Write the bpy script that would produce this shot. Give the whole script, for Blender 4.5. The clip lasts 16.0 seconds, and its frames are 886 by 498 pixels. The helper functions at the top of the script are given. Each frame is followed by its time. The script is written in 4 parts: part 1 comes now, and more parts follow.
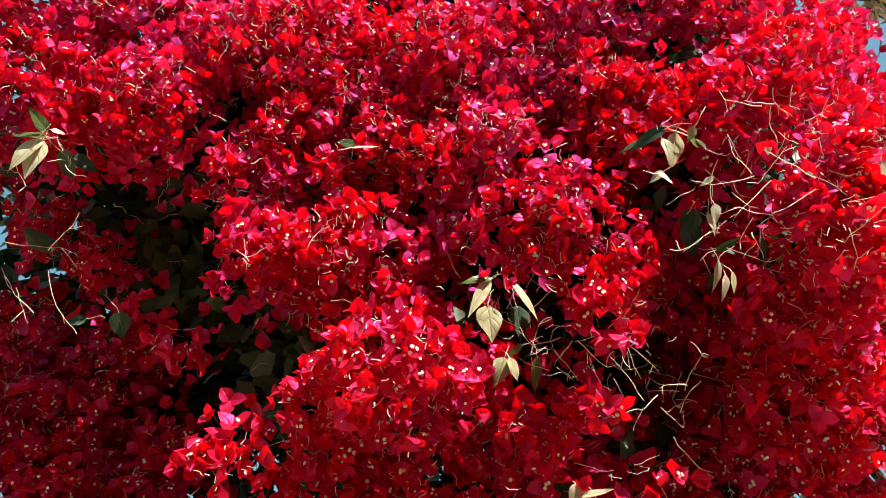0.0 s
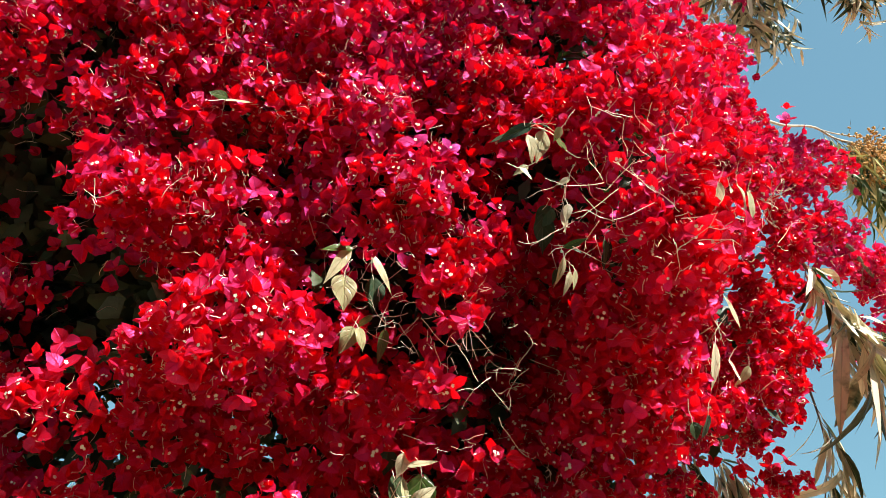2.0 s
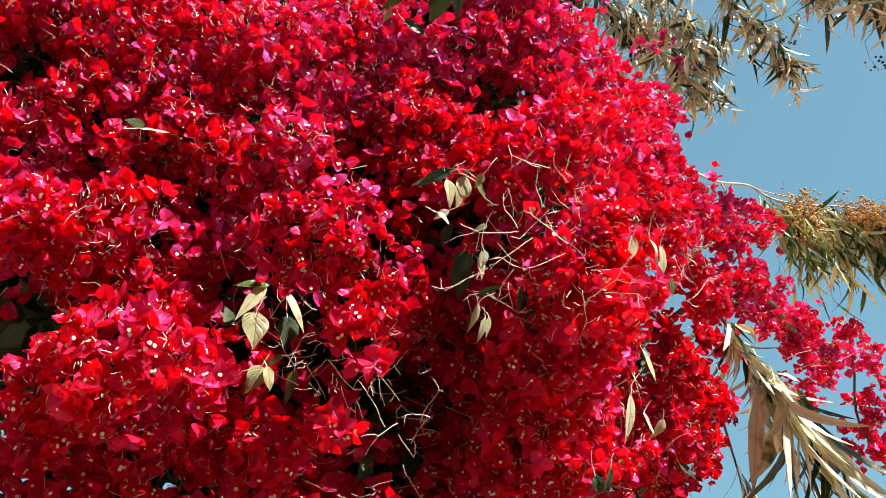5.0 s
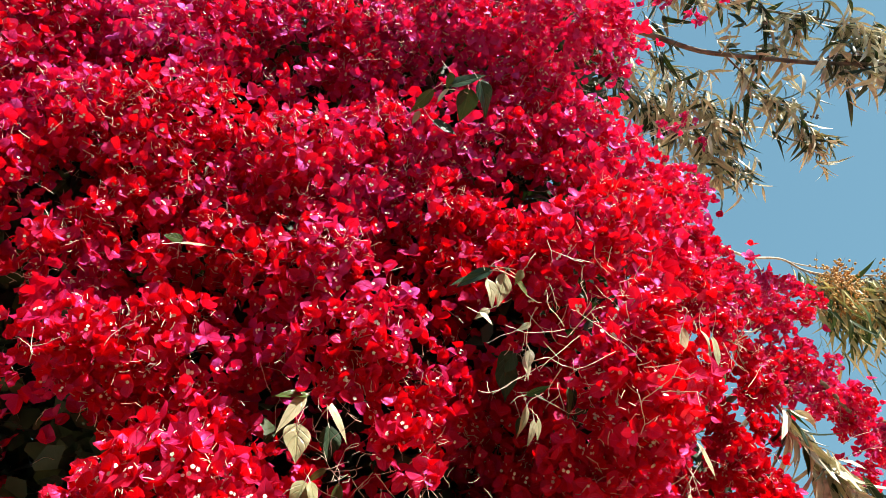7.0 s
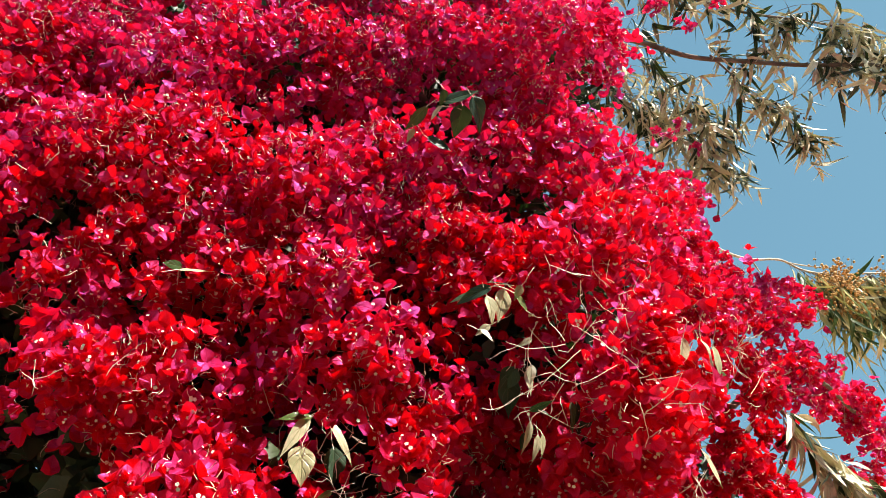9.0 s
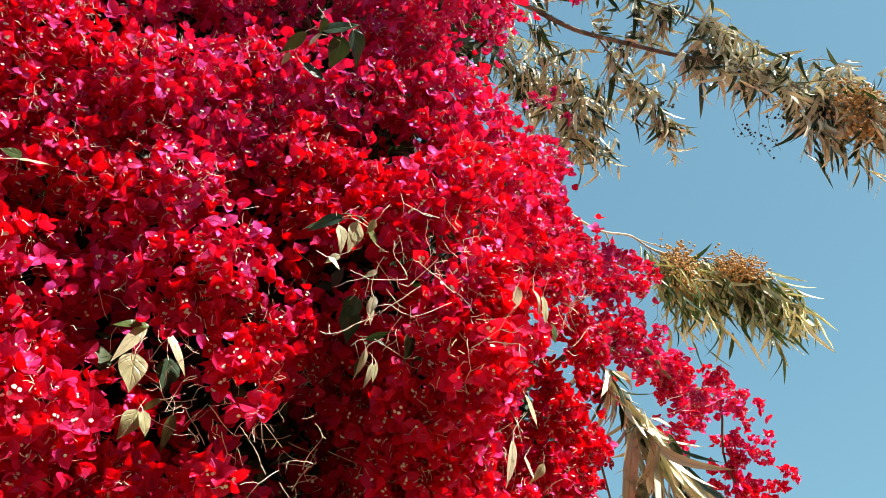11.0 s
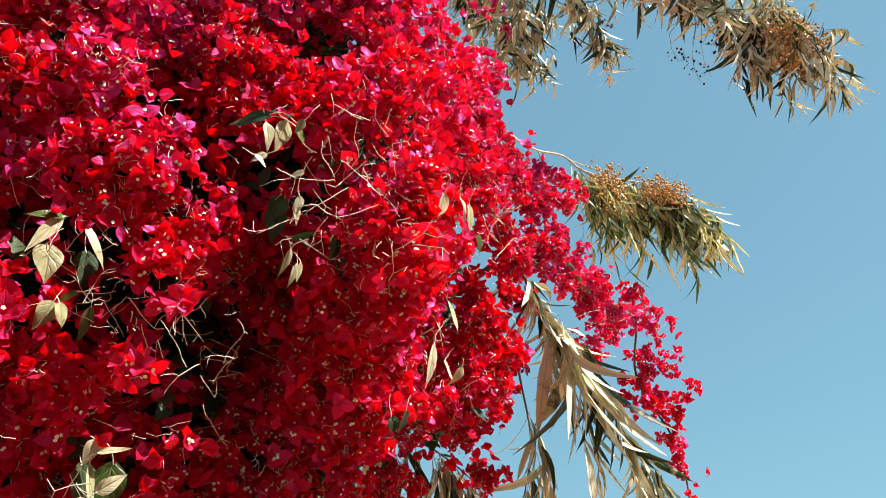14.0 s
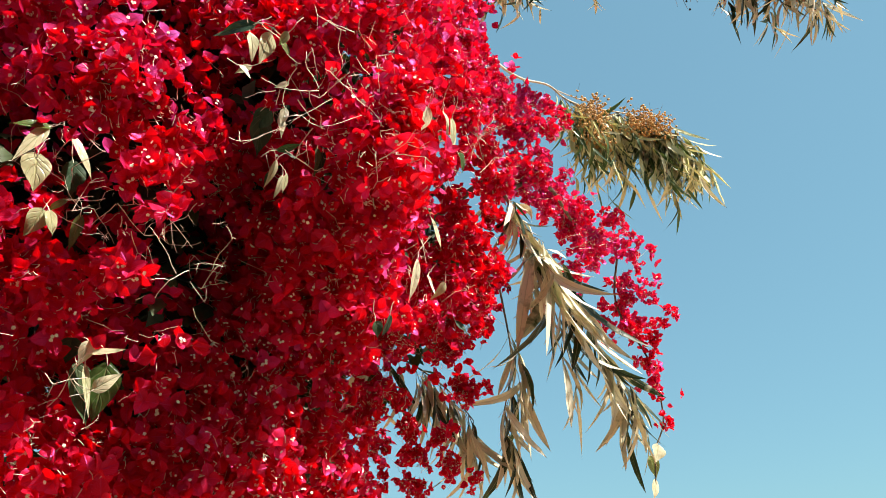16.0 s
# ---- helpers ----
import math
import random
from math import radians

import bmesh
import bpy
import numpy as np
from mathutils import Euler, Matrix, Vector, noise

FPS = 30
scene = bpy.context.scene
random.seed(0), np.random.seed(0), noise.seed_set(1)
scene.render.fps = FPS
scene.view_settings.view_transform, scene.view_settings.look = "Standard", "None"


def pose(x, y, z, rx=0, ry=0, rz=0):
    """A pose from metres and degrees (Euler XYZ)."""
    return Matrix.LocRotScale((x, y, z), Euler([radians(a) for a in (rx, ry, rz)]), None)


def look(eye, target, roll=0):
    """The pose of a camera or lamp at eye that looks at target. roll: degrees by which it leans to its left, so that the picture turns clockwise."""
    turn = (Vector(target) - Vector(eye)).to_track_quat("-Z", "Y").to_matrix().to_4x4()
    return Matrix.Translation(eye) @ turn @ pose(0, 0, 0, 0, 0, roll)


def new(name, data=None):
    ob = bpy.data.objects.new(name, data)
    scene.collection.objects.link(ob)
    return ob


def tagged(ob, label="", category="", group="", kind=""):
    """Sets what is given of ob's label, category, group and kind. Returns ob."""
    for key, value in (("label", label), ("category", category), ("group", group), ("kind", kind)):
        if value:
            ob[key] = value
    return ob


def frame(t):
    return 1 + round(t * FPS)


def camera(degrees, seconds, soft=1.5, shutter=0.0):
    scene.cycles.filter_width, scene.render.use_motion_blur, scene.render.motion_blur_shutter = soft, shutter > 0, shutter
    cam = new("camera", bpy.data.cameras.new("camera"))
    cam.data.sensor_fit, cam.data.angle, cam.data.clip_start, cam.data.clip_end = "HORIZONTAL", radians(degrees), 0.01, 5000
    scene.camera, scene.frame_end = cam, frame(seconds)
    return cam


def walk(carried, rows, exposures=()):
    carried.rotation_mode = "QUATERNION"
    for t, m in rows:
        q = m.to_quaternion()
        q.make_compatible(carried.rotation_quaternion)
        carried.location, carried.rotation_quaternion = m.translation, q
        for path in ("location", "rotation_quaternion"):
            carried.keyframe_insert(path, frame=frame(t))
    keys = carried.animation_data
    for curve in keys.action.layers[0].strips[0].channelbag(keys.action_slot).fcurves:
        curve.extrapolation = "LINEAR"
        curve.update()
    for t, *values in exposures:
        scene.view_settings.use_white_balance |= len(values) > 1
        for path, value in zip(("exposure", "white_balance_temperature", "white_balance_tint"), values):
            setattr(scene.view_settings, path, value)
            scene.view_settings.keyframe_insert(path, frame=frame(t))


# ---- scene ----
cam = camera(61.5, 16.0, 0.5)
PATH = [
    (0, (0.088, 0.071, 1.472), (0.03, 1.74, 2.573), -0.0),
    (0.5, (0.1, 0.079, 1.465), (0.076, 1.787, 2.505), -0.2),
    (1, (0.118, 0.074, 1.47), (0.172, 1.799, 2.481), 0.2),
    (1.5, (0.131, 0.047, 1.473), (0.282, 1.772, 2.475), 1.2),
    (2, (0.16, 0.035, 1.472), (0.38, 1.738, 2.497), 2.0),
    (2.5, (0.182, 0.008, 1.468), (0.466, 1.693, 2.507), 2.4),
    (3, (0.19, -0.001, 1.469), (0.528, 1.666, 2.521), 2.6),
    (3.2, (0.195, -0.007, 1.479), (0.544, 1.659, 2.527), 3.1),
    (5.3, (0.238, 0.028, 1.489), (0.557, 1.643, 2.624), 2.3),
    (5.5, (0.23, 0.027, 1.492), (0.545, 1.634, 2.64), 2.2),
    (6, (0.213, 0.043, 1.504), (0.509, 1.614, 2.705), 1.9),
    (6.5, (0.205, 0.041, 1.519), (0.473, 1.577, 2.771), 1.8),
    (7, (0.201, 0.035, 1.529), (0.436, 1.542, 2.823), 1.2),
    (7.5, (0.188, 0.034, 1.541), (0.398, 1.508, 2.877), -0.0),
    (8, (0.177, 0.028, 1.55), (0.369, 1.503, 2.888), -0.9),
    (8.2, (0.179, 0.027, 1.551), (0.366, 1.504, 2.887), -1.0),
    (10.3, (0.237, 0.008, 1.504), (0.682, 1.516, 2.74), -0.7),
    (10.5, (0.239, 0.008, 1.499), (0.722, 1.515, 2.722), -0.9),
    (11, (0.24, -0.005, 1.489), (0.814, 1.488, 2.69), -1.3),
    (11.5, (0.248, -0.012, 1.492), (0.9, 1.459, 2.68), -1.2),
    (12, (0.249, -0.023, 1.493), (0.957, 1.44, 2.658), -1.2),
    (12.5, (0.254, -0.025, 1.488), (0.989, 1.449, 2.622), -1.4),
    (13, (0.255, -0.02, 1.484), (1.001, 1.472, 2.587), -1.6),
    (13.5, (0.251, -0.006, 1.481), (1.01, 1.505, 2.549), -1.9),
    (14, (0.253, -0.007, 1.463), (1.034, 1.532, 2.473), -2.1),
    (14.5, (0.253, -0.012, 1.443), (1.066, 1.546, 2.398), -2.1),
    (15, (0.256, -0.023, 1.423), (1.095, 1.55, 2.33), -2.0),
    (15.5, (0.255, -0.025, 1.408), (1.106, 1.559, 2.283), -2.2),
    (16, (0.252, -0.018, 1.398), (1.098, 1.577, 2.26), -2.3),
]
EXPOSURES = [(0.0, 1.28, 6500, 10), (16.0, 1.28, 6500, 10)]
walk(cam, [(t, look(eye, target, roll)) for t, eye, target, roll in PATH], EXPOSURES)

# ---- world and sun ----
SUN_TO = Vector((0.43, -0.42, 0.80)).normalized()
world = bpy.data.worlds.new("sky")
scene.world = world
world.use_nodes = True
wn = world.node_tree
sky = wn.nodes.new("ShaderNodeTexSky")
sky.sky_type, sky.sun_disc = "NISHITA", False
sky.sun_elevation = math.asin(SUN_TO.z)
sky.sun_rotation = math.atan2(SUN_TO.x, SUN_TO.y) % (2 * math.pi)
sky.altitude, sky.air_density, sky.dust_density, sky.ozone_density = 100, 1.0, 0.6, 1.0
back = wn.nodes["Background"]
back.inputs["Strength"].default_value = 0.158
soften = wn.nodes.new("ShaderNodeGamma")  # hazy air: little difference between zenith and horizon
soften.inputs["Gamma"].default_value = 0.39
tone = wn.nodes.new("ShaderNodeMix")
tone.data_type, tone.blend_type = "RGBA", "MULTIPLY"
tone.inputs[0].default_value = 1.0
tone.inputs[7].default_value = (0.515, 0.885, 0.99, 1.0)
wn.links.new(sky.outputs["Color"], soften.inputs["Color"])
wn.links.new(soften.outputs["Color"], tone.inputs[6])
wn.links.new(tone.outputs[2], back.inputs["Color"])

lamp = bpy.data.lights.new("sun", "SUN")
lamp.energy, lamp.angle, lamp.color = 4.5, radians(0.53), (1.0, 0.95, 0.87)
sun = new("sun", lamp)
sun.matrix_world = look(SUN_TO * 30, (0, 0, 0))


# ---- materials ----
def material(name):
    mat = bpy.data.materials.new(name)
    mat.use_nodes = True
    return mat, mat.node_tree.nodes, mat.node_tree.links


def ramp(nodes, links, source, stops):
    node = nodes.new("ShaderNodeValToRGB")
    el = node.color_ramp.elements
    while len(el) < len(stops):
        el.new(0.5)
    for e, (p, c) in zip(el, stops):
        e.position, e.color = p, (*c, 1)
    links.new(source, node.inputs["Fac"])
    return node.outputs["Color"]


def noise_node(nodes, links, scale, detail=4.0):
    co = nodes.new("ShaderNodeTexCoord")
    n = nodes.new("ShaderNodeTexNoise")
    n.inputs["Scale"].default_value, n.inputs["Detail"].default_value = scale, detail
    links.new(co.outputs["Object"], n.inputs["Vector"])
    return n.outputs["Fac"]


def math_node(nodes, links, op, *args):
    node = nodes.new("ShaderNodeMath")
    node.operation = op
    for slot, a in zip(node.inputs, args):
        if isinstance(a, (int, float)):
            slot.default_value = a
        else:
            links.new(a, slot)
    return node.outputs[0]


def vein_mask(nodes, links, ribs):
    """Midrib and side veins of a blade, from the stored place across and along it."""
    store = nodes.new("ShaderNodeAttribute")
    store.attribute_name = "rib"
    apart = nodes.new("ShaderNodeSeparateXYZ")
    links.new(store.outputs["Vector"], apart.inputs[0])
    across, along = apart.outputs["X"], apart.outputs["Y"]
    run = math_node(nodes, links, "MULTIPLY_ADD", along, ribs, math_node(nodes, links, "MULTIPLY", across, -0.42 * ribs))
    side = math_node(nodes, links, "ABSOLUTE", math_node(nodes, links, "SINE", math_node(nodes, links, "MULTIPLY", run, math.pi)))
    side = math_node(nodes, links, "MULTIPLY", math_node(nodes, links, "SUBTRACT", 1.0, math_node(nodes, links, "MULTIPLY", side, 2.6)), 0.6)
    mid = math_node(nodes, links, "SUBTRACT", 1.0, math_node(nodes, links, "MULTIPLY", across, 9.0))
    return math_node(nodes, links, "MAXIMUM", math_node(nodes, links, "MAXIMUM", side, mid), 0.0)


def blade_material(name, stops, through_stops, see_through=0.35, rough=0.5, spec=0.4, grain=120.0, bump=0.25, patches=0.0, gloss_tint=(1, 1, 1), own_share=0.9, ribs=5.0, rib_color=(0.6, 0.6, 0.4), rib_share=0.2, satin=0.0, satin_color=(1, 1, 1)):
    """A thin leaf or bract: each blade has its own shade, veins, fine relief and some light coming through."""
    mat, nodes, links = material(name)
    geo = nodes.new("ShaderNodeNewGeometry")
    speck = noise_node(nodes, links, grain)
    info = nodes.new("ShaderNodeObjectInfo")
    own = math_node(nodes, links, "FRACT", math_node(nodes, links, "ADD", geo.outputs["Random Per Island"], info.outputs["Random"]))
    shift = math_node(nodes, links, "MULTIPLY_ADD", own, own_share, 0.32 - 0.5 * own_share)
    value = math_node(nodes, links, "MULTIPLY_ADD", speck, 0.35, shift)
    if patches:  # whole sprays differ in hue, at random
        broad = nodes.new("ShaderNodeTexNoise")
        broad.inputs["Scale"].default_value, broad.inputs["Detail"].default_value = 4.5, 2.0
        links.new(geo.outputs["Position"], broad.inputs["Vector"])
        wide = nodes.new("ShaderNodeMapRange")
        wide.inputs["From Min"].default_value, wide.inputs["From Max"].default_value = 0.33, 0.67
        wide.inputs["To Min"].default_value, wide.inputs["To Max"].default_value = -patches, patches
        links.new(broad.outputs["Fac"], wide.inputs["Value"])
        apart = nodes.new("ShaderNodeSeparateXYZ")
        links.new(geo.outputs["Position"], apart.inputs[0])
        lit_pink = math_node(nodes, links, "MULTIPLY_ADD", apart.outputs["Z"], 0.36, -0.88)  # the pink of sunlit bracts, painted in by height
        value = math_node(nodes, links, "ADD", math_node(nodes, links, "ADD", value, wide.outputs["Result"]), lit_pink)
    col = ramp(nodes, links, value, stops)
    tcol = ramp(nodes, links, value, through_stops)
    vein = vein_mask(nodes, links, ribs)
    tint = nodes.new("ShaderNodeMix")
    tint.data_type = "RGBA"
    links.new(math_node(nodes, links, "MULTIPLY", vein, rib_share), tint.inputs[0])
    links.new(col, tint.inputs[6])
    tint.inputs[7].default_value = (*rib_color, 1)
    bsdf = nodes["Principled BSDF"]
    links.new(tint.outputs[2], bsdf.inputs["Base Color"])
    bsdf.inputs["Roughness"].default_value = rough
    bsdf.inputs["Specular IOR Level"].default_value = spec
    bsdf.inputs["Specular Tint"].default_value = (*gloss_tint, 1)
    bnode = nodes.new("ShaderNodeBump")
    bnode.inputs["Strength"].default_value, bnode.inputs["Distance"].default_value = bump, 0.004
    links.new(speck, bnode.inputs["Height"])
    sunk = nodes.new("ShaderNodeBump")
    sunk.inputs["Strength"].default_value, sunk.inputs["Distance"].default_value = 0.8, 0.0015
    sunk.invert = True
    links.new(vein, sunk.inputs["Height"])
    links.new(bnode.outputs["Normal"], sunk.inputs["Normal"])
    links.new(sunk.outputs["Normal"], bsdf.inputs["Normal"])
    trans = nodes.new("ShaderNodeBsdfTranslucent")
    links.new(tcol, trans.inputs["Color"])
    both = nodes.new("ShaderNodeMixShader")
    both.inputs[0].default_value = see_through
    links.new(bsdf.outputs[0], both.inputs[1])
    links.new(trans.outputs[0], both.inputs[2])
    top = both
    if satin:  # the soft pink sheen of the papery bracts
        sheen = nodes.new("ShaderNodeBsdfGlossy")
        sheen.inputs["Color"].default_value, sheen.inputs["Roughness"].default_value = (*satin_color, 1), 0.46
        links.new(sunk.outputs["Normal"], sheen.inputs["Normal"])
        top = nodes.new("ShaderNodeMixShader")
        top.inputs[0].default_value = satin
        links.new(both.outputs[0], top.inputs[1])
        links.new(sheen.outputs[0], top.inputs[2])
    links.new(top.outputs[0], nodes["Material Output"].inputs["Surface"])
    return mat


def solid_material(name, stops, scale=40.0, rough=0.8, bump=0.4, spec=0.3):
    mat, nodes, links = material(name)
    fac = noise_node(nodes, links, scale, 6.0)
    bsdf = nodes["Principled BSDF"]
    links.new(ramp(nodes, links, fac, stops), bsdf.inputs["Base Color"])
    bsdf.inputs["Roughness"].default_value = rough
    bsdf.inputs["Specular IOR Level"].default_value = spec
    bnode = nodes.new("ShaderNodeBump")
    bnode.inputs["Strength"].default_value, bnode.inputs["Distance"].default_value = bump, 0.01
    links.new(fac, bnode.inputs["Height"])
    links.new(bnode.outputs["Normal"], bsdf.inputs["Normal"])
    return mat


BRACT = blade_material("bract", [(0.0, (0.60, 0.001, 0.004)), (0.30, (0.60, 0.002, 0.014)), (0.60, (0.62, 0.009, 0.10)), (1.0, (0.62, 0.075, 0.42))],
                       [(0.0, (0.96, 0.001, 0.001)), (0.6, (0.96, 0.002, 0.004)), (1.0, (0.96, 0.006, 0.05))], 0.44, 0.40, 0.12, 90.0, 0.4, 0.30, (1.0, 0.4, 0.85), 0.4, 6.0, (0.70, 0.09, 0.38), 0.35, 0.085, (1.0, 0.17, 0.62))
BLOSSOM = solid_material("blossom", [(0.3, (0.86, 0.80, 0.62)), (0.7, (0.90, 0.87, 0.76))], 200, 0.5)
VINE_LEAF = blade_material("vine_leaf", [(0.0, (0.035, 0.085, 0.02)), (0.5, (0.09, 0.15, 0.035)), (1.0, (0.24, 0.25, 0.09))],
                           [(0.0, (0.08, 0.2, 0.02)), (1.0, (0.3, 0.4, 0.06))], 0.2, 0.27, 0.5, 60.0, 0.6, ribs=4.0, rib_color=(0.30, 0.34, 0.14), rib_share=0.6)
# The same vine leaf twice more, sunlit and shaded tones put into the colour.
SUNLIT_LEAF = blade_material("sunlit_leaf", [(0.0, (0.40, 0.40, 0.20)), (0.35, (0.60, 0.56, 0.34)), (1.0, (0.72, 0.67, 0.46))],
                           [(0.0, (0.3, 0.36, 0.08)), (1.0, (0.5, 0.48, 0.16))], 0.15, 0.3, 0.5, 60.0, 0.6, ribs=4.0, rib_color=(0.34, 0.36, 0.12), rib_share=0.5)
SHADED_LEAF = blade_material("shaded_leaf", [(0.0, (0.022, 0.05, 0.03)), (0.6, (0.045, 0.085, 0.045)), (1.0, (0.09, 0.12, 0.05))],
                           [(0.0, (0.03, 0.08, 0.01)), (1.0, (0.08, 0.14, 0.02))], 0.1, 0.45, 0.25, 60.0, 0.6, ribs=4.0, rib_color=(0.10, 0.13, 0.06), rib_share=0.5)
# Near-black and cream steps put shaded and sunlit leaves into the colour.
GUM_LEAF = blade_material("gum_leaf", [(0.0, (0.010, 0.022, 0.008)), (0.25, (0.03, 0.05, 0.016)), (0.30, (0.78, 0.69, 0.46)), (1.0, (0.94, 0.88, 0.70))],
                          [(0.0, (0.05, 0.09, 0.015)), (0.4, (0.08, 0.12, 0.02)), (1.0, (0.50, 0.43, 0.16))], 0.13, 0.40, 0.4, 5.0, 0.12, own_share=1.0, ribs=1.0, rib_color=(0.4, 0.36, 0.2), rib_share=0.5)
# Olive leaves of the tip branch; dark and yellow steps paint shade and sun.
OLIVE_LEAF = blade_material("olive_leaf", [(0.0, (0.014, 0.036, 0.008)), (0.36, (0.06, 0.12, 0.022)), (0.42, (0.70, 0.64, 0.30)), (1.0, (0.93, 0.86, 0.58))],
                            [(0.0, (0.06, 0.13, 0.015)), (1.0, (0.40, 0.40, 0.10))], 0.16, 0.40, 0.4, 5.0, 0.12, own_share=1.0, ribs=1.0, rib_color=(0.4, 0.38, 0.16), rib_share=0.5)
TWIG = solid_material("pale_twig", [(0.3, (0.68, 0.54, 0.40)), (0.7, (0.90, 0.83, 0.70))], 80, 0.6)
BARK = solid_material("vine_bark", [(0.3, (0.06, 0.045, 0.03)), (0.7, (0.20, 0.15, 0.10))], 30, 0.9, 0.8)
# Gum bark in two tones: sunlit for the tip branch, shaded for the rest.
SUNLIT_BARK = solid_material("sunlit_bark", [(0.3, (0.30, 0.24, 0.18)), (0.7, (0.66, 0.57, 0.47))], 30, 0.6, 0.5)
GUM_BARK = solid_material("gum_bark", [(0.3, (0.10, 0.07, 0.05)), (0.7, (0.30, 0.24, 0.18))], 18, 0.75, 0.6)
CAPSULE = solid_material("seed_capsule", [(0.3, (0.46, 0.22, 0.06)), (0.7, (0.80, 0.50, 0.20))], 150, 0.7)
GREY_CAPSULE = solid_material("dark_capsule", [(0.3, (0.03, 0.03, 0.025)), (0.7, (0.08, 0.07, 0.05))], 150, 0.7)
# Unseen ground; its reddish tone is chosen to bounce warm light upward.
EARTH = solid_material("bounce_earth", [(0.25, (0.36, 0.21, 0.12)), (0.6, (0.45, 0.28, 0.17)), (0.8, (0.39, 0.24, 0.14))], 3.0, 0.95, 0.8)
EAVE = solid_material("dark_eave", [(0.3, (0.004, 0.009, 0.004)), (0.7, (0.022, 0.022, 0.014))], 60, 0.9, 0.5, 0.1)
TERRACOTTA = solid_material("terracotta", [(0.3, (0.16, 0.03, 0.012)), (0.7, (0.30, 0.07, 0.03))], 60, 0.8, 0.5)
PLASTER = solid_material("plaster", [(0.3, (0.46, 0.38, 0.29)), (0.7, (0.60, 0.50, 0.39))], 6, 0.9, 0.3)


# ---- building helpers ----
FLAT = {}


def flattened(faces):
    """Corner indices in a row and the corners of each face; kept, as many pieces share one list of faces."""
    if id(faces) not in FLAT:
        FLAT[id(faces)] = (faces, np.array([i for f in faces for i in f], dtype=np.int64), np.array([len(f) for f in faces], dtype=np.int64))
    return FLAT[id(faces)][1:]


def make_mesh(name, verts, flat, sizes, mats, index=None, smooth=True, rib=None):
    me = bpy.data.meshes.new(name)
    me.vertices.add(len(verts))
    me.vertices.foreach_set("co", np.asarray(verts, dtype=np.float32).ravel())
    me.loops.add(len(flat))
    me.loops.foreach_set("vertex_index", flat.astype(np.int32))
    me.polygons.add(len(sizes))
    me.polygons.foreach_set("loop_start", np.concatenate([[0], np.cumsum(sizes)[:-1]]).astype(np.int32))
    for m in mats:
        me.materials.append(m)
    if index is not None:
        me.polygons.foreach_set("material_index", np.asarray(index, dtype=np.int32))
    me.polygons.foreach_set("use_smooth", np.full(len(sizes), smooth))
    if rib is not None:
        store = me.attributes.new("rib", "FLOAT2", "POINT")
        store.data.foreach_set("vector", np.asarray(rib, dtype=np.float32).ravel())
    me.update(calc_edges=True)
    return me


def link_mesh(name, verts, faces, mats, parent=None, label="", kind="", index=None, smooth=True, rib=None):
    ob = new(name, make_mesh(name, verts, *flattened(faces), mats, index, smooth, rib))
    if parent:
        ob.parent = parent
    return tagged(ob, label, kind=kind)


class Heap:
    """Gathers many small pieces for one joined mesh."""
    def __init__(self):
        self.v, self.flat, self.sizes, self.m, self.rib, self.n = [], [], [], [], [], 0

    def add(self, verts, faces, slots=None, rib=None):
        flat, sizes = flattened(faces)
        self.v.append(verts)
        self.flat.append(flat + self.n)
        self.sizes.append(sizes)
        self.m.append(np.zeros(len(sizes), int) if slots is None else slots)
        self.rib.append(np.full((len(verts), 2), 0.5) if rib is None else rib)
        self.n += len(verts)

    def mesh(self, name, mats, smooth=True):
        return make_mesh(name, *(np.concatenate(a) for a in (self.v, self.flat, self.sizes)), mats, np.concatenate(self.m), smooth, np.concatenate(self.rib))

    def link(self, name, mats, parent=None, label="", kind="", smooth=True):
        if not self.v:
            return None
        ob = new(name, self.mesh(name, mats, smooth))
        if parent:
            ob.parent = parent
        return tagged(ob, label, kind=kind)


rng = np.random.default_rng(11)


def unit(v):
    v = np.asarray(v, float)
    return v / max(np.linalg.norm(v), 1e-9)


def basis(normal, along=None):
    """Columns: side, along, normal."""
    n = unit(normal)
    a = np.asarray(along if along is not None else rng.normal(size=3), float)
    a = a - n * (a @ n)
    a = unit(a) if np.linalg.norm(a) > 1e-6 else unit(np.cross(n, (0.3, 0.9, 0.2)))
    return np.stack([np.cross(a, n), a, n], 1)


def along_basis(way, normal):
    """Columns: side, along, normal; along is kept exactly."""
    a = unit(way)
    n = np.asarray(normal, float)
    n = unit(n - a * (n @ a) + 1e-6)
    return np.stack([np.cross(a, n), a, n], 1)


def blade(length, width, profile, fold=0.2, curl=0.1, sway=0.0, wave=0.0, r=rng):
    """A folded, curled leaf blade along +y from the origin, normal +z. profile: half widths from base to tip."""
    rows, faces = [], []
    k = len(profile)
    for i, w in enumerate(profile):
        s = i / (k - 1)
        hw = 0.5 * width * w
        y, z = length * s, -curl * length * s * s
        x0 = sway * length * s * s
        if i == k - 1:
            rows.append([(x0, y, z)])
        else:
            jl, jr = (r.normal(0, wave * width, 2) if 0 < i else (0.0, 0.0))
            rows.append([(x0 - hw, y, z + fold * hw + jl), (x0, y, z), (x0 + hw, y, z + fold * hw + jr)])
    verts = np.array([p for row in rows for p in row])
    for i in range(k - 2):
        a, b = 3 * i, 3 * i + 3
        faces += [(a, a + 1, b + 1, b), (a + 1, a + 2, b + 2, b + 1)]
    a, tip = 3 * (k - 2), 3 * (k - 1)
    faces += [(a, a + 1, tip), (a + 1, a + 2, tip)]
    return verts, faces


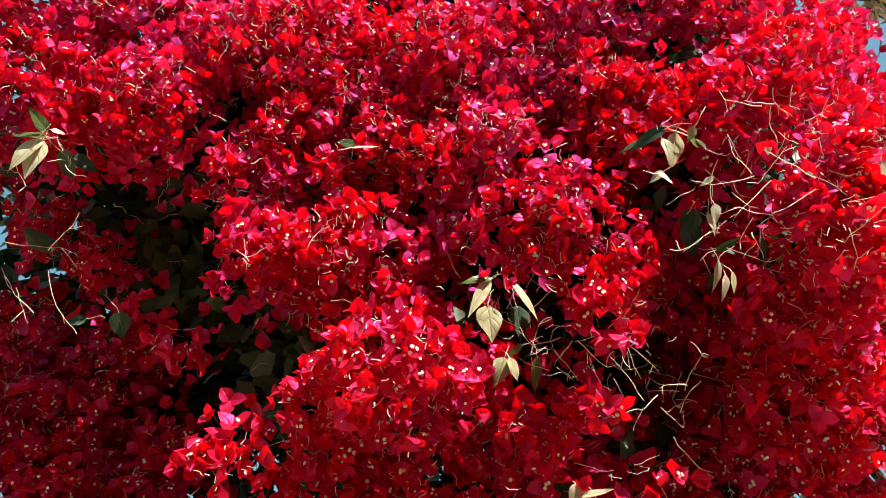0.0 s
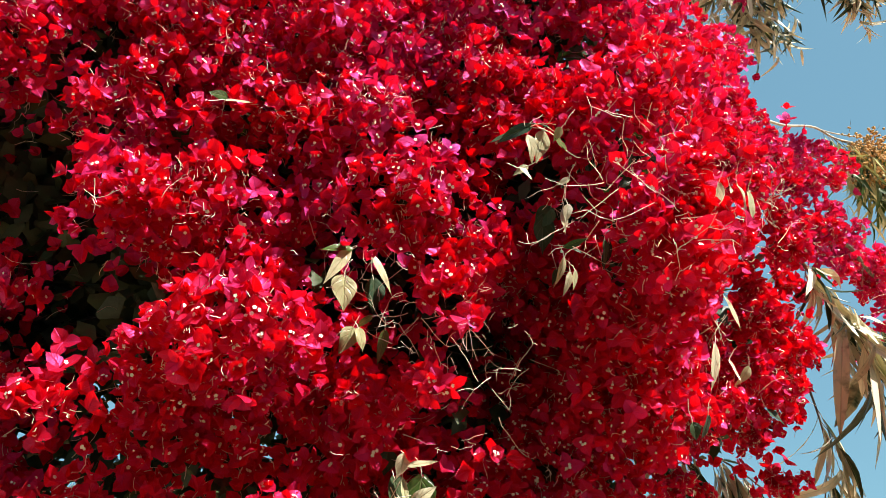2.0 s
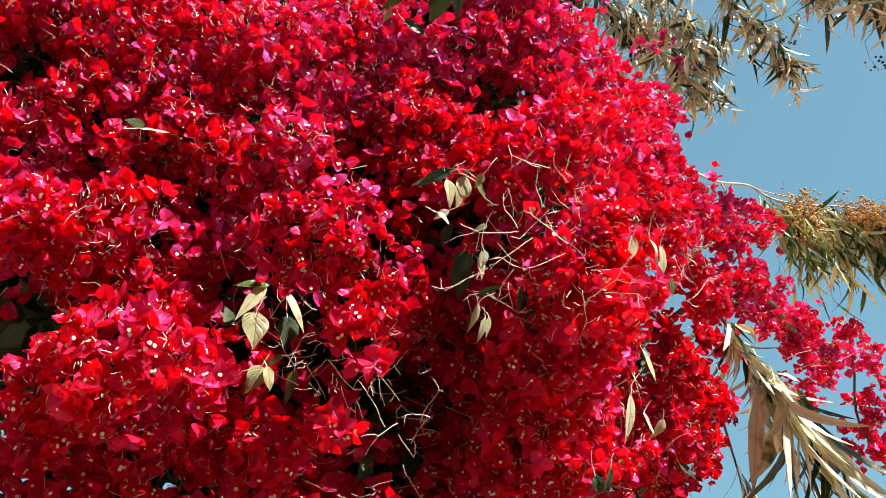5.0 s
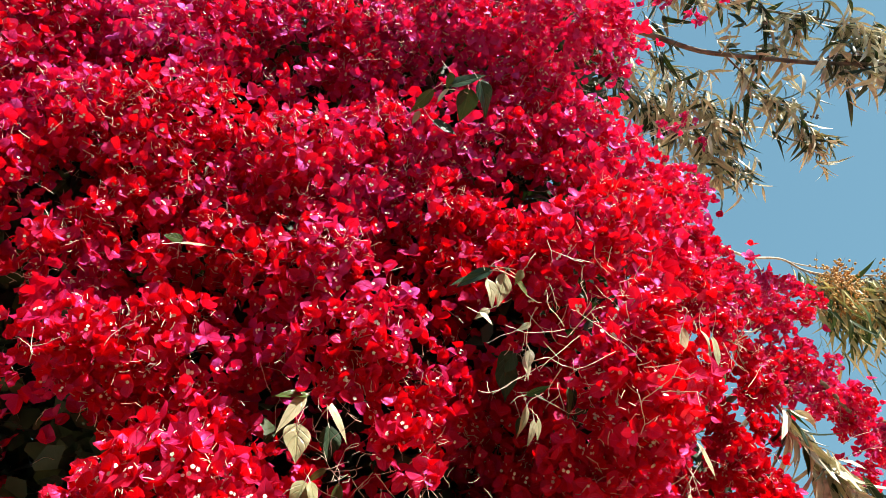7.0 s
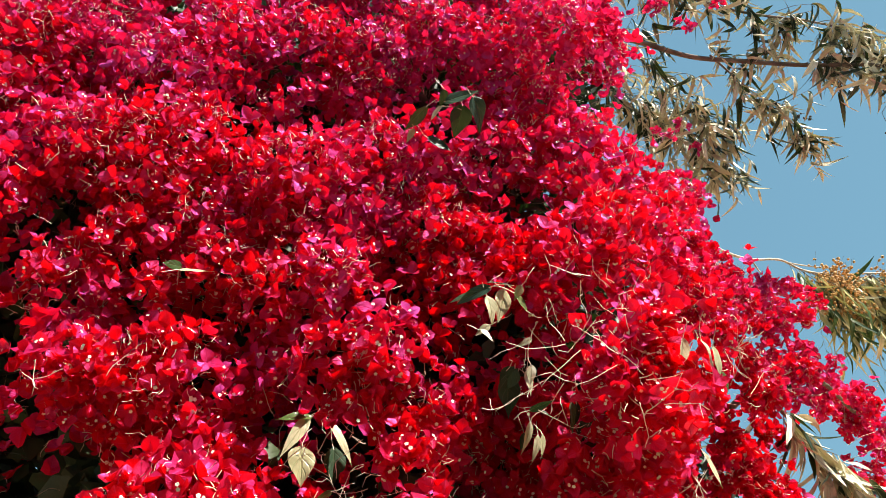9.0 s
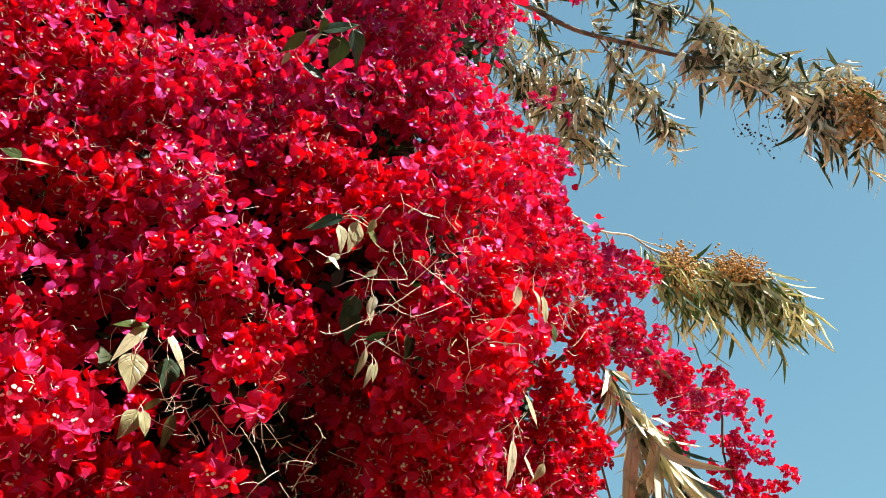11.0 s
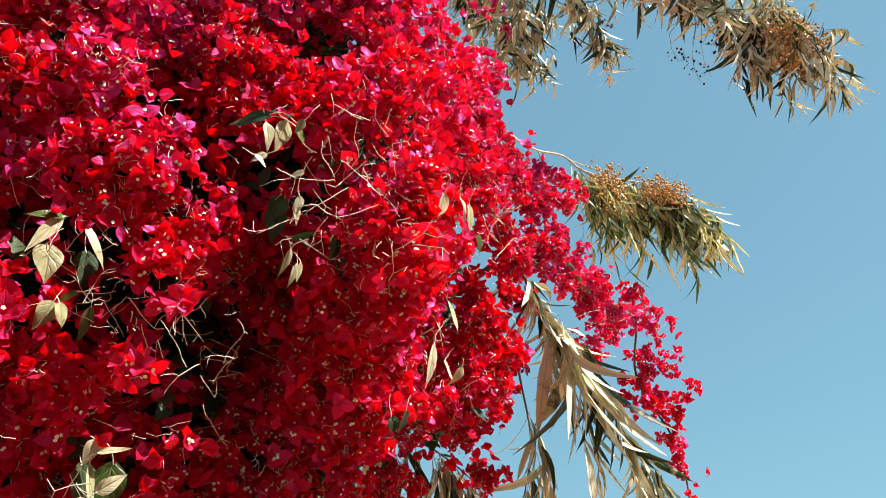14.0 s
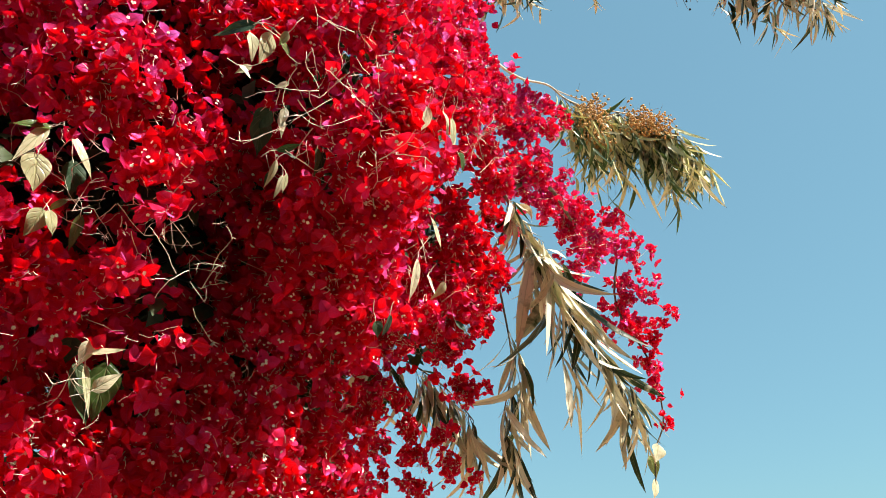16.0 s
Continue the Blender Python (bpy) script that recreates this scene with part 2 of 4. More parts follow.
def rib_of(rows, wide=3):
    """Place across (0 at the midrib, 1 at the rim) and along each point of a blade."""
    half = wide // 2
    out = [(abs(j) / half, i / (rows - 1)) for i in range(rows - 1) for j in range(-half, half + 1)]
    return np.array(out + [(0.0, 1.0)])


TUBE_FACES = {}


def tube_faces(rings, sides):
    if (rings, sides) not in TUBE_FACES:
        faces = []
        for i in range(rings - 1):
            for k in range(sides):
                a, b = i * sides + k, i * sides + (k + 1) % sides
                faces.append((a, b, b + sides, a + sides))
        if sides > 3:
            faces.append(tuple(range(sides))[::-1])
            faces.append(tuple((rings - 1) * sides + k for k in range(sides)))
        TUBE_FACES[rings, sides] = faces
    return TUBE_FACES[rings, sides]


def tube(points, radii, sides=5):
    """A tapered tube along points."""
    pts = np.asarray(points, float)
    verts = []
    ring = None
    for i, p in enumerate(pts):
        d = unit(pts[min(i + 1, len(pts) - 1)] - pts[max(i - 1, 0)])
        if ring is None:
            ring = unit(np.cross(d, (0.31, 0.17, 0.93)))
        ring = unit(ring - d * (ring @ d))
        other = np.cross(d, ring)
        for k in range(sides):
            a = 2 * math.pi * k / sides
            verts.append(p + radii[i] * (math.cos(a) * ring + math.sin(a) * other))
    return np.array(verts), tube_faces(len(pts), sides)


def smooth_line(points, per=6):
    """A rounded line through the points."""
    p = [np.asarray(q, float) for q in points]
    p = [2 * p[0] - p[1]] + p + [2 * p[-1] - p[-2]]
    out = []
    for i in range(1, len(p) - 2):
        for k in range(per):
            t = k / per
            a, b, c, d = p[i - 1], p[i], p[i + 1], p[i + 2]
            out.append(0.5 * (2 * b + (c - a) * t + (2 * a - 5 * b + 4 * c - d) * t * t + (3 * b - a - 3 * c + d) * t ** 3))
    out.append(p[-2])
    return np.array(out)


# ---- ground ----
def make_ground():
    n, verts, faces = 40, [], []
    for j in range(n + 1):
        for i in range(n + 1):
            u, v = 2 * i / n - 1, 2 * j / n - 1
            x, y = 900 * u ** 3 + 4 * u, 900 * v ** 3 + 4 * v
            near = math.exp(-(x * x + y * y) / 400)
            verts.append((x, y, 0.05 * near * noise.noise(Vector((x * 0.6, y * 0.6, 0)))))
    for j in range(n):
        for i in range(n):
            a = j * (n + 1) + i
            faces.append((a, a + 1, a + n + 2, a + n + 1))
    tagged(link_mesh("ground", np.array(verts), faces, [EARTH]), "unseen ground under the flowering vine, reddish to bounce warm light", "ground", kind="structure")


make_ground()


def blocker_wall(name, lo, hi, label):
    bm = bmesh.new()
    bmesh.ops.create_cube(bm, size=1.0)
    for v in bm.verts:
        v.co = Vector([l + (h - l) * (c + 0.5) for l, h, c in zip(lo, hi, v.co)])
    bmesh.ops.bevel(bm, geom=bm.edges[:], offset=0.015, segments=2, affect="EDGES", profile=0.5)
    me = bpy.data.meshes.new(name)
    bm.to_mesh(me)
    bm.free()
    me.materials.append(PLASTER)
    tagged(new(name, me), label, "wall", kind="structure")


# Unseen walls, added to hold off blue sky light and bounce warm light.
blocker_wall("sky_blocker_south", (-5.2, -3.2, -0.1), (2.9, -2.95, 4.2), "unseen plain plaster wall added behind the camera to block sky light")
blocker_wall("sky_blocker_west", (-5.2, -2.9, -0.1), (-4.95, 5.0, 3.6), "unseen plain plaster wall added to block sky and bounce warm light")

# ---- bougainvillea ----
vine = tagged(new("bougainvillea"), "large bougainvillea vine covered in crimson and magenta bracts", "flowering vine")
vine.location = (0.5, 1.9, 0)
vine_off = np.array(vine.location)

LEFT_SPRAYS = [
    (-0.94, 1.25, 2.92, 0.178), (-0.88, 1.25, 2.7, 0.134), (-0.71, 1.28, 2.63, 0.127), (-0.59, 1.26, 2.65, 0.124), (-0.96, 1.62, 2.55, 0.09),
    (-1.12, 1.6, 2.71, 0.07), (-0.8, 1.6, 2.44, 0.069), (-1.001, 1.794, 2.313, 0.142), (-0.764, 1.764, 2.258, 0.108), (-0.958, 1.764, 2.098, 0.143),
    (-0.786, 1.764, 2.109, 0.099), (-0.32, 1.27, 1.84, 0.055), (-0.823, 1.734, 1.962, 0.104), (-0.605, 1.744, 2.03, 0.072), (-1.14, 1.25, 2.87, 0.201),
    (-1.06, 1.25, 2.57, 0.135), (-1.295, 1.815, 2.3, 0.198), (-1.129, 1.764, 1.995, 0.179), (-0.64, 1.4, 2.59, 0.064), (-0.52, 1.46, 2.16, 0.05),
]
LOWER_LEFT_SPRAYS = [
    (-0.05, 1.25, 1.99, 0.118), (-0.14, 1.31, 1.97, 0.097), (0.03, 1.29, 1.99, 0.083), (-0.12, 1.31, 2.27, 0.117), (-0.23, 1.31, 2.28, 0.101),
    (-0.31, 1.33, 2.29, 0.098), (-0.24, 1.36, 2.18, 0.083), (-0.06, 1.34, 2.17, 0.08), (-0.16, 1.43, 1.89, 0.114), (0, 1.43, 1.9, 0.101),
    (-0, 1.39, 2.16, 0.058), (0.12, 1.33, 2.02, 0.064), (0.18, 1.31, 1.97, 0.042), (0.22, 1.37, 1.93, 0.075), (0.13, 1.41, 1.93, 0.072),
    (0.33, 1.29, 1.97, 0.072), (0.32, 1.39, 1.92, 0.071), (0.34, 1.25, 2.11, 0.057), (0.29, 1.26, 2.11, 0.042), (0.38, 1.21, 2.03, 0.024),
    (0.02, 1.41, 2.33, 0.05), (0.4, 1.37, 1.92, 0.064),
]
UPPER_LEFT_SPRAYS = [
    (-0.37, 1.31, 2.84, 0.163), (-0.5, 1.34, 2.88, 0.139), (-0.22, 1.33, 2.93, 0.143), (-0.1, 1.35, 2.84, 0.116), (-0.27, 1.33, 2.77, 0.115),
    (-0.32, 1.34, 2.61, 0.11), (-0.38, 1.36, 2.5, 0.108), (-0.15, 1.33, 2.68, 0.102), (-0.06, 1.31, 2.56, 0.096), (0.04, 1.29, 2.47, 0.092),
    (-0.19, 1.36, 2.48, 0.084), (0.05, 1.27, 2.8, 0.124), (0.17, 1.31, 2.8, 0.118), (0.23, 1.31, 2.95, 0.118), (0.08, 1.31, 2.66, 0.106),
    (0.2, 1.25, 2.48, 0.089), (0.28, 1.26, 2.4, 0.07), (-0.29, 1.36, 2.44, 0.052), (0.18, 1.35, 2.67, 0.094), (0.3, 1.35, 2.8, 0.113),
    (0.12, 1.29, 2.54, 0.075),
]
MIDDLE_SPRAYS = [
    (0.19, 1.26, 2.31, 0.09), (0.27, 1.25, 2.31, 0.089), (0.1, 1.29, 2.33, 0.052), (0.24, 1.27, 2.22, 0.082), (0.33, 1.28, 2.26, 0.078),
    (0.38, 1.29, 2.34, 0.052), (0.4, 1.36, 2.75, 0.118), (0.42, 1.38, 2.59, 0.093), (0.49, 1.38, 2.73, 0.106), (0.54, 1.36, 2.99, 0.131),
    (0.38, 1.35, 2.94, 0.105), (0.62, 1.36, 3.1, 0.129), (0.62, 1.3, 2.76, 0.059), (0.74, 1.34, 2.94, 0.092), (0.42, 1.37, 2.26, 0.083),
    (0.48, 1.42, 2.25, 0.073), (0.57, 1.32, 2.65, 0.08), (0.61, 1.29, 2.53, 0.076), (0.45, 1.46, 2.52, 0.054),
]
RIGHT_SPRAYS = [
    (0.79, 1.33, 3.11, 0.114), (0.93, 1.42, 3.11, 0.102), (0.74, 1.21, 2.68, 0.106), (0.94, 1.38, 2.86, 0.117), (0.64, 1.19, 2.52, 0.085),
    (0.74, 1.18, 2.48, 0.109), (1.06, 1.55, 2.84, 0.117), (0.62, 1.18, 2.36, 0.091), (0.69, 1.13, 2.31, 0.099), (0.78, 1.14, 2.33, 0.091),
    (0.64, 1.2, 2.24, 0.094), (0.72, 1.15, 2.2, 0.102), (0.83, 1.18, 2.25, 0.08), (0.59, 1.23, 2.32, 0.057), (1.24, 1.74, 2.84, 0.109),
    (1.15, 1.61, 3.2, 0.095), (1.28, 1.78, 3.18, 0.101), (0.59, 1.32, 2.27, 0.053), (1.32, 1.75, 3.41, 0.074), (1.32, 1.82, 3.03, 0.099),
    (1.35, 1.81, 3.34, 0.064),
]
UNDER_SPRAYS = [
    (0.7, 1.34, 2.17, 0.112), (0.8, 1.34, 2.2, 0.085), (0.64, 1.47, 2.18, 0.1), (0.71, 1.48, 2.1, 0.125), (0.83, 1.48, 2.14, 0.103),
    (0.67, 1.58, 2.03, 0.116), (0.81, 1.59, 2.03, 0.12), (0.56, 1.56, 2.27, 0.093), (0.58, 1.7, 2.19, 0.077), (0.55, 1.7, 2.08, 0.082),
    (0.94, 1.57, 2.1, 0.096), (0.92, 1.6, 2.03, 0.082), (0.61, 1.65, 2.03, 0.08), (0.97, 1.54, 2.25, 0.07), (0.58, 1.77, 2.3, 0.067),
]
HIGH_SPRAYS = [
    (-0.68, 1.3, 3.18, 0.18), (-0.54, 1.34, 3.29, 0.175), (-0.32, 1.33, 3.2, 0.149), (-0.19, 1.36, 3.39, 0.158), (0.01, 1.39, 3.46, 0.161),
    (0.22, 1.37, 3.43, 0.141), (-0.02, 1.37, 3.2, 0.098), (0.16, 1.39, 3.3, 0.102), (0.39, 1.36, 3.55, 0.157), (0.6, 1.36, 3.5, 0.146),
    (0.7, 1.37, 3.34, 0.105), (0.73, 1.21, 3.44, 0.131), (0.97, 1.43, 3.71, 0.102), (0.93, 1.36, 3.76, 0.102), (0.57, 1.4, 3.33, 0.078),
    (-0.73, 1.3, 2.95, 0.177), (-0.79, 1.35, 3.63, 0.264), (-0.48, 1.36, 3.74, 0.263), (-0.12, 1.39, 3.92, 0.272), (0.3, 1.37, 4.03, 0.28),
    (0.72, 1.39, 4.11, 0.247), (-0.97, 1.35, 3.45, 0.257),
]
LOW_SPRAYS = [
    (0.17, 1.37, 1.97, 0.074), (0.18, 1.45, 1.88, 0.082), (0.19, 1.56, 1.78, 0.08), (0.35, 1.41, 1.91, 0.052), (0.32, 1.41, 1.84, 0.046),
    (0.4, 1.27, 1.82, 0.029), (0.23, 1.59, 1.65, 0.111), (0.34, 1.61, 1.66, 0.088), (0.45, 1.57, 1.78, 0.087), (0.5, 1.57, 1.67, 0.111),
    (0.59, 1.63, 1.89, 0.12), (0.62, 1.65, 1.76, 0.12), (0.64, 1.67, 1.66, 0.106), (0.74, 1.67, 1.97, 0.112), (0.79, 1.75, 1.85, 0.108),
    (0.81, 1.77, 1.73, 0.101), (0.86, 1.71, 2.08, 0.104), (0.92, 1.85, 1.68, 0.076), (0.47, 1.57, 1.61, 0.098), (0.74, 1.55, 2.13, 0.096),
    (0.38, 1.43, 1.79, 0.046),
]
SHOULDER_SPRAYS = [
    (1.25, 1.67, 2.86, 0.109), (1.48, 1.81, 3.04, 0.102), (1.14, 1.43, 2.54, 0.091), (1.54, 1.85, 2.94, 0.092), (1.57, 1.86, 2.76, 0.11),
    (1.23, 1.53, 2.51, 0.08), (1.89, 2.12, 2.91, 0.116), (2.09, 2.29, 2.93, 0.125), (1.65, 1.91, 3.13, 0.062), (1.79, 1.98, 3.1, 0.057),
    (1.85, 2, 3.21, 0.042), (0.92, 1.45, 2.28, 0.075), (1.02, 1.54, 2.24, 0.072), (1.16, 1.56, 2.29, 0.083), (1.22, 1.62, 2.24, 0.078),
    (1.08, 1.6, 2.17, 0.089), (1.22, 1.65, 2.16, 0.078), (1.02, 1.61, 2.09, 0.079), (0.94, 1.54, 2.2, 0.07), (1.11, 1.54, 2.39, 0.061),
    (1.37, 1.72, 2.56, 0.050), (1.41, 1.74, 2.48, 0.045), (1.31, 1.70, 2.45, 0.050),
    (1.27, 1.71, 3.13, 0.059), (1.43, 1.79, 3.11, 0.072), (1.04, 1.44, 2.42, 0.058),
]
RIGHT_END_SPRAYS = [
    (2.18, 2.33, 2.91, 0.116), (2.48, 2.55, 2.95, 0.127), (2.14, 2.36, 2.69, 0.113), (2.7, 2.67, 3.07, 0.091), (2.8, 2.62, 2.99, 0.085),
    (2.75, 2.79, 2.78, 0.152), (2.83, 2.78, 2.63, 0.137), (2.87, 2.66, 2.81, 0.091), (2.94, 2.63, 2.72, 0.052), (2.9, 2.77, 2.48, 0.091),
    (2.94, 2.79, 2.34, 0.076), (2.97, 2.81, 2.21, 0.061), (2.78, 2.71, 2.88, 0.076), (2.89, 2.72, 2.65, 0.076), (1.82, 2.05, 2.82, 0.101),
    (1.56, 1.82, 2.71, 0.089), (1.22, 1.49, 2.49, 0.064), (1.94, 2.23, 2.55, 0.058),
]
HANGING_SPRAYS = [
    (1.18, 1.84, 2.14, 0.075), (1.28, 1.88, 2.09, 0.069), (1.32, 1.9, 1.99, 0.055), (1.33, 1.82, 2.18, 0.069), (1.34, 1.77, 2.28, 0.069),
    (1.04, 1.97, 1.97, 0.067), (1.04, 2.05, 1.9, 0.086), (1.14, 2.04, 1.98, 0.062), (1.22, 2.1, 1.89, 0.051), (1.13, 2.15, 1.83, 0.063),
    (1.23, 2.12, 1.79, 0.054), (1.33, 2.11, 1.85, 0.041), (1.36, 2.11, 1.78, 0.044), (1.46, 2.12, 1.74, 0.03), (1.28, 2.16, 1.73, 0.044),
    (1.11, 2.18, 1.73, 0.063), (1.35, 2.04, 1.89, 0.025), (1.06, 1.86, 2.09, 0.082), (1.14, 1.78, 2.21, 0.082), (1.03, 1.78, 2.2, 0.08),
    (0.99, 1.9, 2.06, 0.082),
]
LOOSE_SPRAYS = [
    (1.57, 1.94, 3.2, 0.04), (1.71, 2, 3.2, 0.05), (1.89, 2.07, 3.31, 0.034), (1.95, 2.06, 3.26, 0.044), (1.93, 2.12, 3.21, 0.039),
    (1.74, 2.03, 3.15, 0.041), (1.98, 2.08, 3.21, 0.022), (1.38, 1.74, 3.46, 0.035), (1.4, 1.79, 3.4, 0.03), (1.23, 1.64, 3.41, 0.037),
    (1.44, 1.86, 3.31, 0.035), (1.48, 1.9, 3.24, 0.035), (2.02, 1.96, 2.7, 0.066), (2.15, 1.99, 2.7, 0.05), (1.93, 1.95, 2.61, 0.051),
]
FOOT_SPRAYS = [
    (-0.637, 1.774, 1.904, 0.118), (-0.805, 1.815, 1.97, 0.125), (-0.56, 1.724, 1.779, 0.111), (-0.741, 1.764, 1.767, 0.148), (-0.3, 1.46, 1.67, 0.102),
    (-0.11, 1.41, 1.67, 0.095), (0.08, 1.41, 1.67, 0.094), (0.28, 1.43, 1.67, 0.096), (-0.942, 1.815, 1.868, 0.175), (-1.067, 1.815, 2.209, 0.189),
]
OUTER_SPRAYS = [
    (1.29, 1.47, 4.18, 0.053), (1.39, 1.5, 4.12, 0.034), (1.42, 1.86, 3.86, 0.029), (1.52, 1.87, 3.8, 0.022), (0.96, 1.22, 3.72, 0.047),
    (1.5, 1.39, 4.13, 0.029), (1.37, 1.86, 3.89, 0.019), (1.47, 1.8, 3.88, 0.017),
]
TIP_BRANCH = [
    (1.31, 1.99, 3.44), (1.79, 2.44, 3.84), (1.96, 2.58, 3.97), (2.13, 2.7, 4.04), (2.3, 2.78, 4.09), (2.55, 2.88, 4.2),
    (2.74, 2.96, 4.21), (2.94, 2.98, 4.22), (3.24, 2.91, 4.2), (3.43, 2.82, 4.07),
]
TIP_FORK = [(2.3, 2.78, 4.09), (2.35, 2.8, 4.0), (2.42, 2.8, 3.89)]
TIP_TWIN = [(2.54, 2.88, 4.2), (2.72, 2.95, 4.24), (2.97, 2.98, 4.26)]
TOP_LIMB = [
    (1.05, 1.66, 4.26), (1.27, 1.64, 4.2), (1.49, 1.63, 4.12), (1.68, 1.57, 4.04), (1.84, 1.5, 3.95), (1.97, 1.46, 3.92),
    (2.08, 1.41, 3.87), (2.2, 1.35, 3.77), (2.27, 1.28, 3.61), (2.37, 1.23, 3.54), (2.45, 1.2, 3.47),
]
TOP_ARCH = [(2.22, 1.34, 3.76), (2.31, 1.33, 3.87), (2.41, 1.32, 3.94), (2.5, 1.3, 3.94), (2.56, 1.28, 3.86)]
TOP_INNER = [
    (1.09, 1.84, 4.45), (1.29, 1.96, 4.3), (1.43, 2.01, 4.22), (1.55, 2.01, 4.16), (1.7, 2.03, 4.06),
    (1.83, 2.05, 3.97),
]
TOP_DROP = [
    (1.58, 1.63, 4.15), (1.69, 1.67, 4.06), (1.81, 1.74, 4.01), (1.96, 1.78, 3.96), (2.05, 1.8, 3.87),
]
TOP_UPPER = [
    (1, 1.47, 4.52), (1.32, 1.49, 4.4), (1.64, 1.48, 4.26), (1.92, 1.41, 4.12), (2.12, 1.37, 4),
]
LOW_BRANCH = [
    (1.29, 1.61, 2.56), (1.41, 1.66, 2.46), (1.53, 1.74, 2.41), (1.73, 1.88, 2.38), (2, 2.07, 2.23),
    (2.12, 2.09, 2.09), (2.14, 2.1, 2.01),
]
LOW_INNER = [
    (1.52, 2.01, 2.53), (1.61, 2.1, 2.36), (1.66, 2.15, 2.17), (1.65, 2.22, 1.98),
]
LOW_MID = [
    (1.43, 1.7, 2.49), (1.58, 1.84, 2.41), (1.75, 1.98, 2.3), (1.86, 2.07, 2.17), (1.92, 2.13, 2.09),
]
TOP_MID = [
    (1.2, 1.72, 4.37), (1.4, 1.79, 4.26), (1.52, 1.84, 4.17), (1.64, 1.89, 4.07), (1.71, 1.92, 4),
]
LOW_BACK = [
    (1.16, 2.34, 2.34), (1.2, 2.37, 2.23), (1.33, 2.33, 2.19), (1.47, 2.29, 2.09), (1.56, 2.27, 1.98),
]
LEAVES_CENTRE = [
    (0.141, 1.42, 2.283, 0.075, 1.4, 2.269, 0.38, 0), (0.136, 1.42, 2.278, 0.093, 1.409, 2.189, 0.3, 1), (0.133, 1.4, 2.202, 0.14, 1.397, 2.131, 0.8, 1),
    (0.195, 1.43, 2.219, 0.201, 1.45, 2.149, 0.72, 2), (0.187, 1.4, 2.259, 0.241, 1.39, 2.184, 0.25, 1), (0.161, 1.41, 2.094, 0.145, 1.41, 2.04, 0.74, 1),
    (0.173, 1.41, 2.094, 0.19, 1.414, 2.052, 0.7, 1), (0.226, 1.41, 2.094, 0.218, 1.43, 2.027, 0.31, 0), (0.197, 1.41, 2.124, 0.157, 1.43, 2.101, 0.3, 0),
]
LEAVES_UPPER = [
    (-0.127, 1.184, 2.459, -0.161, 1.175, 2.457, 0.6, 0), (-0.126, 1.189, 2.454, -0.078, 1.196, 2.462, 0.35, 1), (0.512, 1.194, 2.473, 0.495, 1.215, 2.407, 0.6, 1),
    (0.474, 1.198, 2.478, 0.399, 1.225, 2.461, 0.4, 2), (0.517, 1.185, 2.482, 0.471, 1.186, 2.493, 0.4, 2), (0.533, 1.192, 2.468, 0.559, 1.206, 2.442, 0.6, 0),
    (0.544, 1.18, 2.479, 0.531, 1.191, 2.451, 0.6, 1), (0.486, 1.242, 2.419, 0.457, 1.247, 2.397, 0.5, 1),
]
LEAVES_MIDDLE = [
    (0.519, 1.252, 2.308, 0.525, 1.294, 2.238, 0.7, 2), (0.532, 1.241, 2.319, 0.505, 1.271, 2.284, 0.8, 2), (0.555, 1.24, 2.312, 0.568, 1.244, 2.269, 0.5, 1),
    (0.569, 1.273, 2.255, 0.604, 1.272, 2.241, 0.5, 2), (0.651, 1.249, 2.254, 0.649, 1.276, 2.209, 0.6, 2), (0.582, 1.298, 2.206, 0.573, 1.305, 2.158, 0.4, 1),
    (0.556, 1.301, 2.213, 0.553, 1.318, 2.183, 0.5, 2), (0.83, 1.116, 2.331, 0.819, 1.132, 2.281, 0.7, 1), (0.861, 1.105, 2.323, 0.884, 1.102, 2.266, 0.5, 1),
    (0.88, 1.104, 2.309, 0.894, 1.107, 2.253, 0.5, 1),
]
LEAVES_HIGH = [
    (0.341, 1.157, 2.993, 0.29, 1.208, 2.957, 0.55, 2), (0.378, 1.149, 2.995, 0.355, 1.171, 2.957, 0.35, 1), (0.317, 1.202, 2.96, 0.302, 1.219, 2.926, 0.4, 1),
    (0.387, 1.139, 3.002, 0.466, 1.102, 3.017, 0.45, 2), (0.429, 1.142, 2.994, 0.424, 1.205, 2.945, 0.7, 2), (0.453, 1.121, 3.006, 0.495, 1.177, 2.955, 0.6, 2),
    (0.356, 1.214, 2.947, 0.42, 1.227, 2.927, 0.5, 2), (0.383, 1.118, 3.018, 0.375, 1.151, 2.994, 0.5, 2),
]
LEAVES_LEFT = [
    (-0.762, 1.176, 2.48, -0.803, 1.158, 2.405, 0.5, 1), (-0.762, 1.177, 2.478, -0.778, 1.187, 2.396, 0.55, 1), (-0.756, 1.171, 2.49, -0.806, 1.145, 2.475, 0.35, 0),
    (-0.728, 1.204, 2.476, -0.714, 1.25, 2.434, 0.6, 2), (-0.751, 1.166, 2.499, -0.776, 1.122, 2.525, 0.5, 0), (-0.742, 1.169, 2.503, -0.72, 1.183, 2.506, 0.5, 1),
    (-0.644, 1.434, 2.224, -0.637, 1.463, 2.176, 0.8, 2), (-0.702, 1.414, 2.201, -0.739, 1.402, 2.182, 0.7, 2), (-0.712, 1.22, 2.471, -0.667, 1.253, 2.468, 0.6, 2),
]
